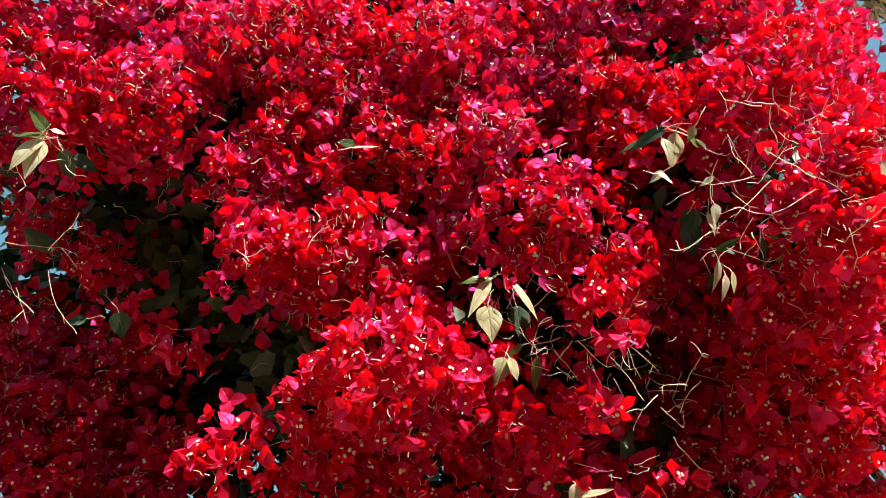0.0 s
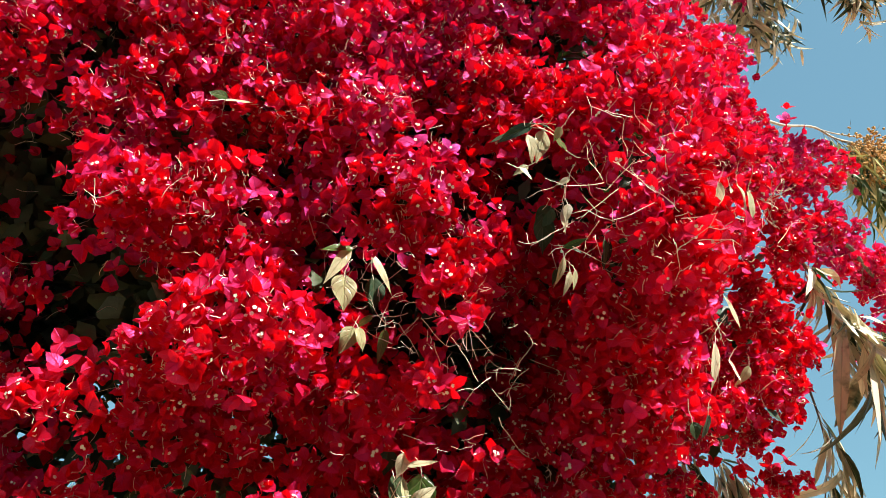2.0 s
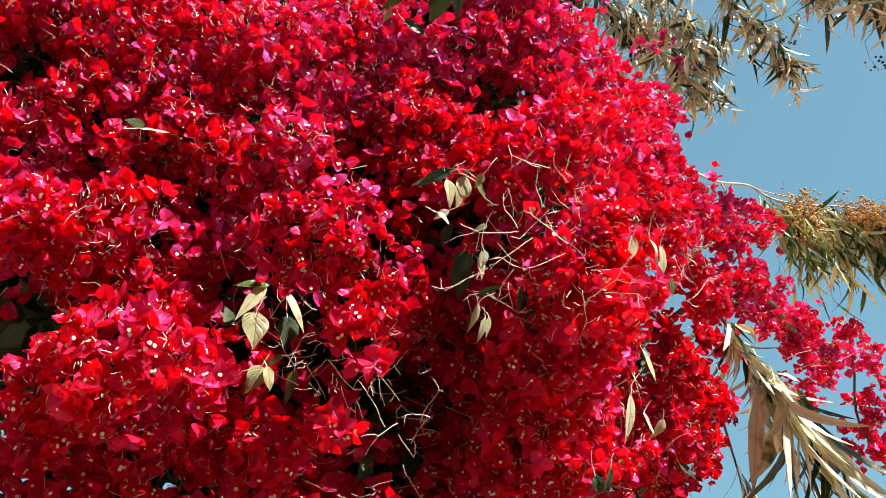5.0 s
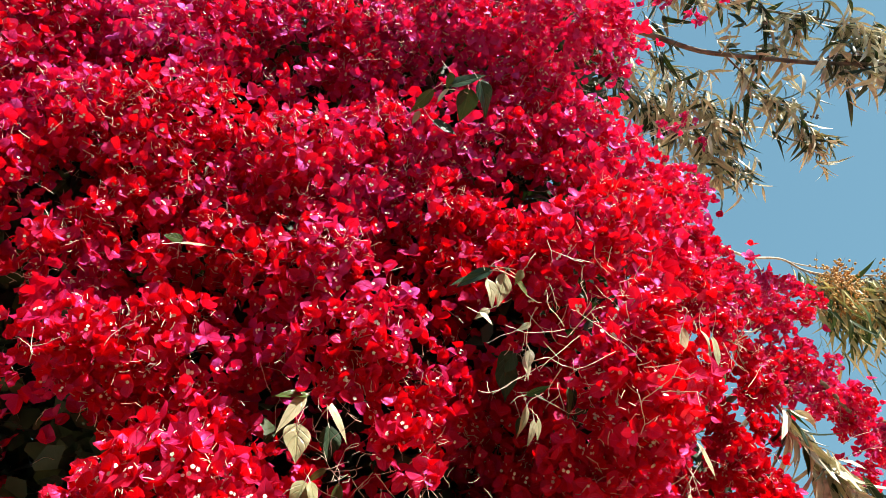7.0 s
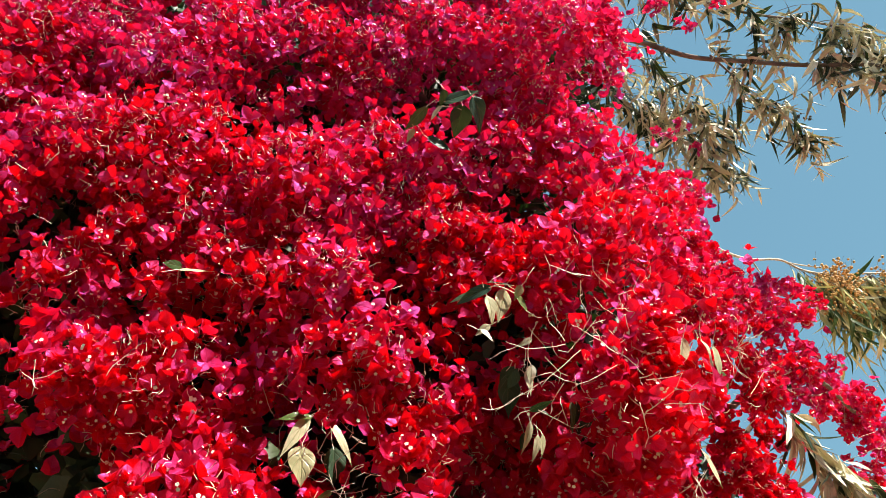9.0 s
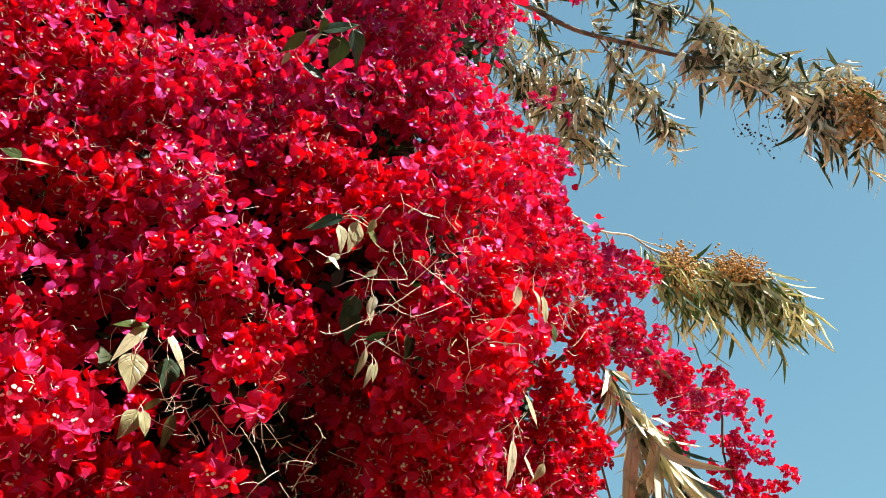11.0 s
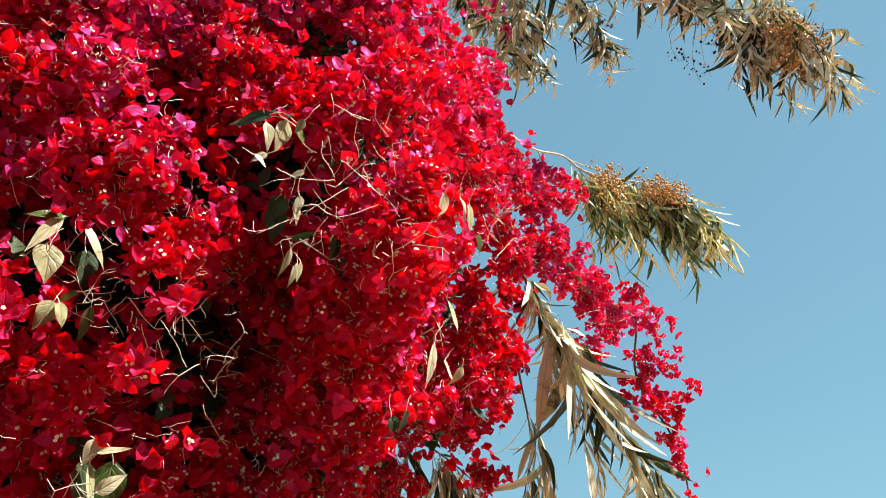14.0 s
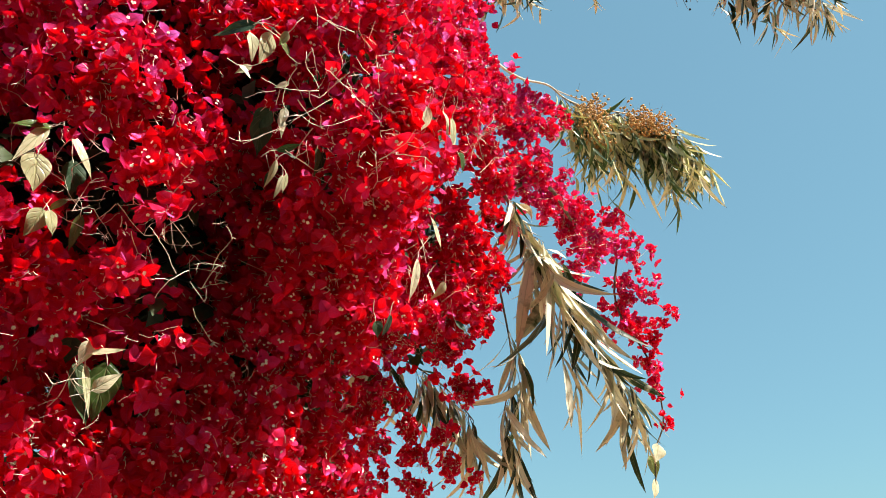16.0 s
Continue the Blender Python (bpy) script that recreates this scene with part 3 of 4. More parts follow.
LEAVES_LOW = [
    (0.282, 1.42, 1.852, 0.269, 1.422, 1.808, 0.63, 1), (0.289, 1.42, 1.833, 0.343, 1.4, 1.836, 0.34, 1), (0.251, 1.45, 1.866, 0.248, 1.47, 1.822, 0.84, 2),
    (0.267, 1.46, 1.817, 0.296, 1.48, 1.712, 0.53, 2), (0.317, 1.44, 1.817, 0.309, 1.46, 1.717, 0.6, 0), (0.3, 1.42, 1.766, 0.34, 1.4, 1.793, 0.54, 1),
    (0.28, 1.43, 1.808, 0.296, 1.413, 1.711, 0.15, 1), (0.757, 1.217, 1.885, 0.768, 1.223, 1.857, 0.8, 2), (0.78, 1.203, 1.895, 0.776, 1.22, 1.855, 0.6, 2),
]
LEAVES_OUTER = [
    (1.597, 2.094, 3.783, 1.639, 2.117, 3.662, 0.75, 1), (2.317, 2.473, 2.521, 2.333, 2.502, 2.411, 0.9, 2), (2.254, 2.455, 2.674, 2.276, 2.469, 2.606, 0.7, 2),
    (0.993, 1.523, 2.181, 0.984, 1.523, 2.071, 0.25, 1), (1.023, 1.523, 2.147, 1.035, 1.514, 2.092, 0.3, 1), (2.882, 2.784, 2.062, 2.849, 2.786, 1.976, 0.9, 1),
    (2.853, 2.822, 2.014, 2.886, 2.813, 1.907, 0.6, 0), (2.87, 2.828, 1.903, 2.851, 2.812, 1.813, 0.7, 1), (2.571, 2.879, 2.598, 2.621, 2.862, 2.539, 0.8, 2),
]
LEAVES_SIDE = [
    (0.966, 1.386, 2.517, 0.991, 1.389, 2.441, 0.3, 1), (1.012, 1.363, 2.516, 1.045, 1.36, 2.438, 0.4, 1), (0.964, 1.417, 2.477, 0.959, 1.386, 2.522, 0.35, 2),
    (1.057, 1.393, 2.443, 1.085, 1.404, 2.405, 0.8, 0), (0.942, 1.554, 2.277, 0.953, 1.58, 2.218, 0.5, 2), (1.085, 1.55, 2.147, 1.057, 1.561, 2.101, 0.5, 1),
    (0.929, 1.651, 2.078, 0.932, 1.674, 2.015, 0.5, 2), (1.03, 1.502, 2.296, 1.053, 1.495, 2.214, 0.25, 1), (1.008, 1.399, 2.471, 0.991, 1.379, 2.509, 0.4, 2),
    (1.025, 1.454, 2.379, 1.049, 1.456, 2.357, 0.6, 2), (1.122, 1.57, 2.055, 1.158, 1.564, 2.02, 0.6, 2),
]
LEAVES_FRONT = [
    (0.459, 1.124, 2.399, 0.475, 1.136, 2.35, 0.6, 1), (0.46, 1.112, 2.413, 0.394, 1.137, 2.396, 0.4, 2), (0.551, 1.188, 2.294, 0.547, 1.196, 2.257, 0.5, 1),
    (0.453, 1.164, 2.352, 0.475, 1.163, 2.327, 0.5, 1), (0.626, 1.209, 2.233, 0.637, 1.236, 2.185, 0.4, 2), (0.554, 1.245, 2.206, 0.545, 1.255, 2.149, 0.28, 1),
    (0.578, 1.252, 2.185, 0.574, 1.258, 2.144, 0.28, 1), (0.553, 1.233, 2.226, 0.597, 1.212, 2.241, 0.35, 2), (0.533, 1.127, 2.378, 0.514, 1.115, 2.397, 0.5, 0),
    (0.546, 1.158, 2.335, 0.52, 1.162, 2.318, 0.4, 1),
]
TANGLES = [
    (0.34, 1.3, 2.07, 13, 0.052), (0.22, 1.29, 2.14, 7, 0.052), (0.21, 1.33, 2.07, 5, 0.046), (0.59, 1.1, 2.24, 7, 0.058), (0.65, 1.05, 2.28, 7, 0.058),
    (0.72, 1.06, 2.19, 7, 0.052), (0.56, 1.2, 2.23, 6, 0.052), (1.01, 1.3, 2.41, 5, 0.065), (0.11, 1.3, 2.28, 4, 0.046), (0.5, 1.49, 2.08, 6, 0.065),
    (0.68, 1.1, 2.44, 5, 0.052), (0.55, 1.2, 2.37, 6, 0.052), (-0.77, 1.3, 2.26, 5, 0.078), (-0.73, 1.16, 2.45, 6, 0.052), (-0.3, 1.19, 2.21, 4, 0.039),
    (0.42, 1.35, 1.99, 8, 0.058), (0.27, 1.32, 1.81, 5, 0.052),
]
HOLLOWS_ABOVE = [
    (-0.57, 1.36, 2.36, 0.077), (-0.62, 1.35, 2.44, 0.053), (-0.84, 1.35, 2.4, 0.063), (-0.85, 1.35, 2.28, 0.081), (-0.51, 1.36, 2.18, 0.054),
    (-0.59, 1.35, 2.23, 0.043), (-0.69, 1.35, 2.18, 0.044), (-0.72, 1.35, 2.47, 0.055), (-0.23, 1.31, 2.07, 0.032), (-0.28, 1.31, 2.11, 0.052),
    (0.09, 1.31, 2.24, 0.043), (0.07, 1.31, 2.18, 0.033),
]
HOLLOWS_BELOW = [
    (-0.24, 1.31, 2.42, 0.031), (-0.39, 1.31, 2.67, 0.042), (0.61, 1.33, 2.87, 0.056), (0.68, 1.33, 2.88, 0.037), (0.48, 1.32, 2.41, 0.043),
    (0.54, 1.32, 2.46, 0.037), (0.43, 1.4, 2.06, 0.051), (0.47, 1.42, 2, 0.043), (0.54, 1.22, 2.16, 0.023), (0.34, 1.31, 2.03, 0.037),
    (0.44, 1.32, 3.16, 0.079), (0.1, 1.31, 3.11, 0.069), (-0.04, 1.31, 3.26, 0.062), (-0.46, 1.31, 2.72, 0.028), (0.17, 1.31, 3.1, 0.038),
    (0.42, 1.32, 1.97, 0.055), (0.49, 1.32, 2.05, 0.034), (0.39, 1.31, 1.9, 0.033), (0.56, 1.42, 2.02, 0.03), (0.27, 1.31, 1.74, 0.047),
    (0.49, 1.38, 1.88, 0.028), (0.17, 1.31, 2.02, 0.022),
]


BRACT_PROFILE = (0.32, 0.92, 1.0, 0.72, 0.0)
BRACT_RIB = rib_of(5)
STAR = [(math.cos(math.pi * k / 5) * (1.0 if k % 2 == 0 else 0.78), math.sin(math.pi * k / 5) * (1.0 if k % 2 == 0 else 0.78)) for k in range(10)]
STAR_FACE = [tuple(range(10))]


def flower_shape(r):
    """Three papery bracts round slender tubes with tiny cream stars. Bracts and tubes are returned apart, axis +z."""
    bracts, blossom = Heap(), Heap()
    turn0, cup = r.uniform(0, 6.28), r.uniform(0.35, 1.05)
    for k in range(3):
        v, f = blade(r.uniform(0.023, 0.033), r.uniform(0.021, 0.029), BRACT_PROFILE, r.uniform(0.05, 0.55), r.uniform(-0.4, 0.45), r.uniform(-0.15, 0.15), 0.075, r)
        m = np.array(pose(0, 0, 0, math.degrees(cup + r.normal(0, 0.2)), 0, math.degrees(turn0 + k * 2.094 + r.normal(0, 0.15))).to_3x3())
        bracts.add(v @ m.T, f, rib=BRACT_RIB)
    for k in range(r.integers(1, 4)):
        d = unit((r.normal(0, 0.3), r.normal(0, 0.3), 1))
        h = r.uniform(0.010, 0.017)
        v, f = tube([(0, 0, 0), d * h], [0.0009, 0.0012], 3)
        blossom.add(v, f)
        b = basis(d)
        blossom.add(np.array([d * (h + 0.0008) + 0.0036 * (x * b[:, 0] + y * b[:, 1]) for x, y in STAR]), STAR_FACE, [1])
    return bracts, blossom


def merged(heap):
    """A heap as one piece: points, faces, slots and ribs."""
    flat, faces, at = np.concatenate(heap.flat), [], 0
    for n in np.concatenate(heap.sizes):
        faces.append(tuple(int(i) for i in flat[at:at + n]))
        at += n
    return np.concatenate(heap.v), faces, np.concatenate(heap.m), np.concatenate(heap.rib)


SHAPES, BRACT_MESHES, BLOSSOM_MESHES = [], [], []
for i in range(16):
    b, s = flower_shape(rng)
    SHAPES.append((merged(b), merged(s)))
    BRACT_MESHES.append(b.mesh("flower", [BRACT]))
    BLOSSOM_MESHES.append(s.mesh("blossom", [BRACT, BLOSSOM]))

single = [0]
twigs = Heap()


def twig(start, way, length, thick=0.0012, bend=0.35, sides=3, steps=4):
    p, d, pts = np.array(start, float), unit(way), []
    for i in range(steps + 1):
        pts.append(p.copy())
        p = p + d * length / steps
        d = unit(d + rng.normal(0, bend, 3))
    v, f = tube(pts, np.linspace(thick, thick * 0.6, steps + 1), sides)
    twigs.add(v, f)
    return pts[-1], d


LEAF_SETS = [LEAVES_CENTRE, LEAVES_UPPER, LEAVES_MIDDLE, LEAVES_HIGH, LEAVES_LEFT, LEAVES_LOW, LEAVES_OUTER, LEAVES_SIDE, LEAVES_FRONT]
OUTWARD = unit((0.0, -0.80, -0.58))  # the way in which the face of the vine opens
open_at = [(0.5 * (np.array(w[:3]) + np.array(w[3:6])), 0.6 * np.linalg.norm(np.array(w[:3]) - np.array(w[3:6])) + 0.006) for rows in LEAF_SETS for w in rows]
open_at += [(np.array(w[:3]) - 0.12 * OUTWARD, w[3] * 1.15) for w in HOLLOWS_ABOVE + HOLLOWS_BELOW]
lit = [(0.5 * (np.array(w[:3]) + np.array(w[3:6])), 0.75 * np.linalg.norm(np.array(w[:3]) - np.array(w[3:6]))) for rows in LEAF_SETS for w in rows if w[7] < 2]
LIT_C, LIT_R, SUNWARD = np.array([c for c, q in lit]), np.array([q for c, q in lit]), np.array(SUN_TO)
OPEN_C, OPEN_R = np.array([c for c, q in open_at]), np.array([q for c, q in open_at])


def kept_open(p):
    """Whether p lies in one of the gaps in which leaves or the dark inside show."""
    v = p - OPEN_C
    h = v @ OUTWARD
    off = np.linalg.norm(v - h[:, None] * OUTWARD, axis=1)
    if np.any((h > -0.02) & (h < 0.5) & (off < OPEN_R)):
        return True
    v = p - LIT_C  # pale leaves stand in the sun
    h = v @ SUNWARD
    off = np.linalg.norm(v - h[:, None] * SUNWARD, axis=1)
    return bool(np.any((h > 0.0) & (h < 1.3) & (off < LIT_R)))


def flower_spray(x, y, z, r, space=0.031, size=1.0, pick=False, loose=0.22):
    """A rounded mass of flowers at the ends of thin twigs, fullest on its sunny outer side. A loose one falls into small bunches."""
    c, heap = np.array((x, y, z)), Heap()
    count = int(max(6, 4 * math.pi * r * r * 0.62 / space ** 2))
    bunches = []
    if loose >= 0.3:
        for _ in range(max(2, count // 8)):
            p = c + unit(rng.normal(size=3)) * r * rng.uniform(0.25, 1.2) * np.array((1.0, 0.85, 1.0))
            bunches.append(p)
            way = p - c
            twig(c - vine_off, way, np.linalg.norm(way), 0.0012, 0.08)
    for _ in range(count):
        d = unit(rng.normal(size=3))
        if d[1] > 0.45 and rng.random() < 0.75:
            d[1] = -d[1]
        rad = r * (1 + rng.normal(0, loose)) + rng.uniform(-0.02, 0.012)
        p = c + d * rad * np.array((1.0, 0.85, 1.0))
        if bunches and rng.random() < 0.92:
            p = bunches[rng.integers(len(bunches))] + d * 0.024 * size * rng.uniform(0.5, 1.25)
        if kept_open(p):
            continue
        axis = unit(d + np.array((-0.1, -0.25, 0.2)) + rng.normal(0, 0.5, 3))
        b = basis(axis) * size * rng.uniform(0.8, 1.2)
        k = rng.integers(len(SHAPES))
        if pick and single[0] < 300 and d[1] < -0.35 and rad > 0.95 * r:
            single[0] += 1
            ob = new("flower", BRACT_MESHES[k])
            ob.parent = vine
            m = Matrix([list(row) + [t] for row, t in zip(b, p - vine_off)] + [[0, 0, 0, 1]])
            ob.matrix_local = m
            star = new("blossom", BLOSSOM_MESHES[k])
            star.parent = ob
            continue
        (bv, bf, bm, br), (sv, sf, sm, sr) = SHAPES[k]
        heap.add(bv @ b.T + p - vine_off, bf, bm, br)
        if rng.random() < 0.75:
            heap.add(sv @ b.T + p - vine_off, sf, sm, sr)
    heap.link("flower_spray", [BRACT, BLOSSOM], vine, kind="stuff")
    for _ in range(int(count * 1.3)):
        d = unit(rng.normal(size=3) + (0, -0.5, 0.1))
        if bunches:
            at = bunches[rng.integers(len(bunches))] + d * 0.02
        else:
            at = c + d * r * rng.uniform(0.75, 1.08)
        if kept_open(c + d * r):
            continue
        twig(at - vine_off, d * 0.5 + rng.normal(0, 0.7, 3), rng.uniform(0.006, 0.028), rng.uniform(0.0006, 0.0012), 0.4, 3, 2)


SPRAYS = [(MIDDLE_SPRAYS, True, 1.0, 0.17), (RIGHT_SPRAYS, False, 1.0, 0.17), (LOWER_LEFT_SPRAYS, False, 1.0, 0.17), (UPPER_LEFT_SPRAYS, False, 0.9, 0.2), (LEFT_SPRAYS, False, 1.0, 0.17),
          (UNDER_SPRAYS, False, 1.0, 0.17), (HIGH_SPRAYS, False, 0.9, 0.22), (LOW_SPRAYS, False, 1.0, 0.17), (SHOULDER_SPRAYS, False, 0.8, 0.3), (RIGHT_END_SPRAYS, False, 1.0, 0.36), (HANGING_SPRAYS, False, 0.68, 0.3), (LOOSE_SPRAYS, False, 0.72, 0.4), (OUTER_SPRAYS, False, 0.8, 0.5), (FOOT_SPRAYS, False, 1.0, 0.17)]
for rows, pick, size, loose in SPRAYS:
    for x, y, z, r in rows:
        flower_spray(x, y, z, r * (0.86 if rows is RIGHT_END_SPRAYS else 0.93), 0.0268 * size * (1.25 if loose > 0.3 else 1.0), size, pick, loose)

for x, y, z, r in LOOSE_SPRAYS + OUTER_SPRAYS:
    twig(np.array((x, y, z)) - vine_off, (-0.8, 0.25, -0.35), 0.22, 0.0014, 0.12)

# inner flowers, leaves and twigs behind the face, one mesh of each
inner, leaves = Heap(), Heap()
LEAF_SHAPES = [blade(0.06, 0.04, (0.3, 1.0, 0.0), 0.3, rng.uniform(-0.1, 0.3), 0.05, 0.04) for _ in range(6)]
for rows in (MIDDLE_SPRAYS, RIGHT_SPRAYS, LOWER_LEFT_SPRAYS, UPPER_LEFT_SPRAYS, LEFT_SPRAYS, HIGH_SPRAYS, UNDER_SPRAYS, LOW_SPRAYS, FOOT_SPRAYS, SHOULDER_SPRAYS[11:19], HANGING_SPRAYS[:6] + HANGING_SPRAYS[17:]):
    for x, y, z, r in rows:
        for _ in range(int(900 * r)):
            p = np.array((x, y, z)) - 0.12 * OUTWARD + rng.normal(0, 1, 3) * np.array((r * 0.9, 0.06, r * 0.9))
            b = basis(rng.normal(0, 0.6, 3) + (0, -1, 0.3)) * rng.uniform(0.8, 1.15)
            bv, bf, bm, br = SHAPES[rng.integers(len(SHAPES))][0]
            if rng.random() < 0.34 and not kept_open(p):
                inner.add(bv @ b.T + p - vine_off, bf, bm, br)
            q = np.array((x, y, z)) - (0.3 + abs(rng.normal(0, 0.16))) * OUTWARD + rng.normal(0, 1, 3) * np.array((r * 0.75, 0.03, r * 0.75))
            lv, lf = LEAF_SHAPES[rng.integers(6)]
            leaves.add(lv @ (basis(rng.normal(0, 0.7, 3) + (0, -0.6, 0.6)) * rng.uniform(0.7, 1.4)).T + q - vine_off, lf)
        for _ in range(int(110 * r)):
            twig(np.array((x, y + 0.15, z)) + rng.normal(0, r, 3) - vine_off, rng.normal(0, 1, 3), rng.uniform(0.03, 0.075), 0.0007, 0.3)
for _ in range(11000):  # a thicket added at the back against the sky, shade in its colour
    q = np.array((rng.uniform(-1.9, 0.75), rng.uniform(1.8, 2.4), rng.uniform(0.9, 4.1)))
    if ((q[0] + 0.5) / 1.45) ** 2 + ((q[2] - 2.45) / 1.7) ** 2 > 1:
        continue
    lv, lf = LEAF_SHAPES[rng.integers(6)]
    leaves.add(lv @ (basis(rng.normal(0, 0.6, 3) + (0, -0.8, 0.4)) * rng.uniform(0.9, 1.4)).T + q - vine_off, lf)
for rows in LEAF_SETS[:6]:  # shaded flowers behind the leaves
    for w in rows:
        for _ in range(7):
            p = 0.5 * (np.array(w[:3]) + np.array(w[3:6])) - rng.uniform(0.05, 0.2) * OUTWARD + rng.normal(0, 0.03, 3)
            bv, bf, bm, br = SHAPES[rng.integers(len(SHAPES))][0]
            inner.add(bv @ (basis(rng.normal(0, 0.6, 3) + (0, -1, 0.3)) * rng.uniform(0.8, 1.1)).T + p - vine_off, bf, bm, br)
inner.link("inner_bloom", [BRACT], vine, "shaded crimson bracts deep inside the vine", "stuff")
for x, y, z, r in HIGH_SPRAYS + UPPER_LEFT_SPRAYS:  # and behind the high sprays
    for _ in range(220):
        q = np.array((x, y, z)) - rng.uniform(0.55, 0.9) * OUTWARD + rng.normal(0, 1, 3) * np.array((r * 0.8, 0.05, r * 0.8))
        lv, lf = LEAF_SHAPES[rng.integers(6)]
        leaves.add(lv @ (basis(rng.normal(0, 0.6, 3) - OUTWARD) * rng.uniform(1.2, 1.7)).T + q - vine_off, lf)
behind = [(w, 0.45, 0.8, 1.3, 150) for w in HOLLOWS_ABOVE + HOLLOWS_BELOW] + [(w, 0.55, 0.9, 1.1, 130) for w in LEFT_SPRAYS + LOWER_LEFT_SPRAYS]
for (x, y, z, r), near, far, wide, n in behind:  # dark-coloured leaves added behind the gaps to keep them black
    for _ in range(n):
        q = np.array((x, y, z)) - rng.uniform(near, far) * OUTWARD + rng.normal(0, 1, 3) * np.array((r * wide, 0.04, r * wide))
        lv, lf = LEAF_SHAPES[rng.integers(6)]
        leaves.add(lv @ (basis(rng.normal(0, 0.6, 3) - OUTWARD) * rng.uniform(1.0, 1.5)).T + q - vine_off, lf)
leaves.link("inner_foliage", [SHADED_LEAF], vine, "leaves inside the vine, coloured dark green for shade", "stuff")


LEAF_WIDTHS = (0.16, 0.74, 0.98, 1.0, 0.90, 0.72, 0.48, 0.22, 0.0)
LEAF_RIB = np.array([(abs(j) / 3, i / 8) for i in range(9) for j in range(-3, 4)])


def broad_blade(length, width, r=rng):
    """A heart-shaped leaf with a sunk midrib, seven points across and a wavy rim."""
    fold, curl, roll, ph = r.uniform(0.1, 0.5), r.uniform(-0.1, 0.35), r.uniform(-0.25, 0.25), r.uniform(0, 6)
    verts, faces, k = [], [], len(LEAF_WIDTHS)
    for i, w in enumerate(LEAF_WIDTHS):
        s = i / (k - 1)
        for j in range(-3, 4):
            u = j / 3
            x = 0.5 * width * w * u
            z = fold * abs(x) * (1 - 0.3 * abs(u)) - curl * length * s * s + roll * x + 0.05 * width * abs(u) ** 2 * math.sin(9 * s + ph + 2 * np.sign(u))
            verts.append((x, length * (s - 0.07 * abs(u) * (1 - s)), z))
    for i in range(k - 1):
        for j in range(6):
            a = 7 * i + j
            faces.append((a, a + 1, a + 8, a + 7))
    return np.array(verts), faces


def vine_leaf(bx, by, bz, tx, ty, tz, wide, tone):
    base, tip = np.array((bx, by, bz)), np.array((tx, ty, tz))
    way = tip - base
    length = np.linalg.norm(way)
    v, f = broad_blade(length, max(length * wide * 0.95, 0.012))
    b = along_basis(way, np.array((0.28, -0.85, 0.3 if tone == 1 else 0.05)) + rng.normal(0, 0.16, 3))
    # tone picks the painted-in light: mid green, sunlit cream or shaded dark
    ob = link_mesh("leaf", v @ b.T + base - vine_off, f, [(VINE_LEAF, SUNLIT_LEAF, SHADED_LEAF)[tone]], vine, ("fresh green leaf", "leaf coloured cream-green for sunlight", "leaf coloured dark green for shade")[tone], rib=LEAF_RIB)
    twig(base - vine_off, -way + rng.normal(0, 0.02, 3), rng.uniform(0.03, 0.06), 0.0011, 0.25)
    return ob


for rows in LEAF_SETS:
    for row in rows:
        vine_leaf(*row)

# bare forking twigs where the flowers have dropped
for x, y, z, n, length in TANGLES:
    for _ in range(n):
        p = np.array((x, y, z)) + rng.normal(0, 0.035, 3)
        end, d = twig(p - vine_off, rng.normal(0, 1, 3) + (0, 0, -0.3), length * rng.uniform(0.6, 1.5), 0.0010, 0.14)
        for _ in range(2):
            twig(end, d + rng.normal(0, 0.7, 3), length * rng.uniform(0.3, 0.7), 0.0008, 0.15)

twigs.link("twig_tangle", [TWIG], vine, "thin pale curling twigs", "stuff")


def main_stem(points, thick):
    pts = smooth_line(points, 5)
    v, f = tube(pts - vine_off, np.linspace(thick, thick * 0.35, len(pts)), 8)
    link_mesh("stem", v, f, [BARK], vine, "gnarled brown woody stem")


main_stem([(0.5, 1.9, -0.03), (0.48, 1.86, 0.6), (0.56, 1.8, 1.3), (0.66, 1.62, 2.0), (0.68, 1.5, 2.5), (0.5, 1.6, 3.2), (0.3, 1.6, 3.9)], 0.045)
main_stem([(0.44, 1.92, -0.03), (0.3, 1.9, 0.7), (0.1, 1.8, 1.4), (-0.2, 1.65, 2.1), (-0.5, 1.6, 2.7), (-0.6, 1.6, 3.5)], 0.035)
main_stem([(0.58, 1.95, -0.03), (0.75, 2.05, 0.9), (0.85, 2.0, 1.5), (0.95, 1.85, 2.1)], 0.03)
main_stem([(0.95, 1.85, 2.1), RIGHT_END_SPRAYS[15][:3], RIGHT_END_SPRAYS[0][:3], RIGHT_END_SPRAYS[3][:3], RIGHT_END_SPRAYS[5][:3], RIGHT_END_SPRAYS[9][:3], RIGHT_END_SPRAYS[11][:3], (2.89, 2.81, 2.05), (2.87, 2.83, 1.88)], 0.008)
main_stem([(0.5, 1.95, -0.03), (0.2, 2.0, 0.9), (-0.3, 1.9, 1.6), (-0.8, 2.15, 2.1), (-1.1, 2.1, 2.8)], 0.03)

# ---- eucalyptus ----
HANGING_CAPSULES = (2.14, 1.52, 3.64)
gum = tagged(new("eucalyptus_tree"), "eucalyptus tree with drooping pale leaves and seed capsules", "tree")
gum.location = (1.6, 4.2, 0)
gum_off = np.array(gum.location)
GUM_PROFILE = (0.22, 0.74, 0.98, 1.0, 0.88, 0.58, 0.0)
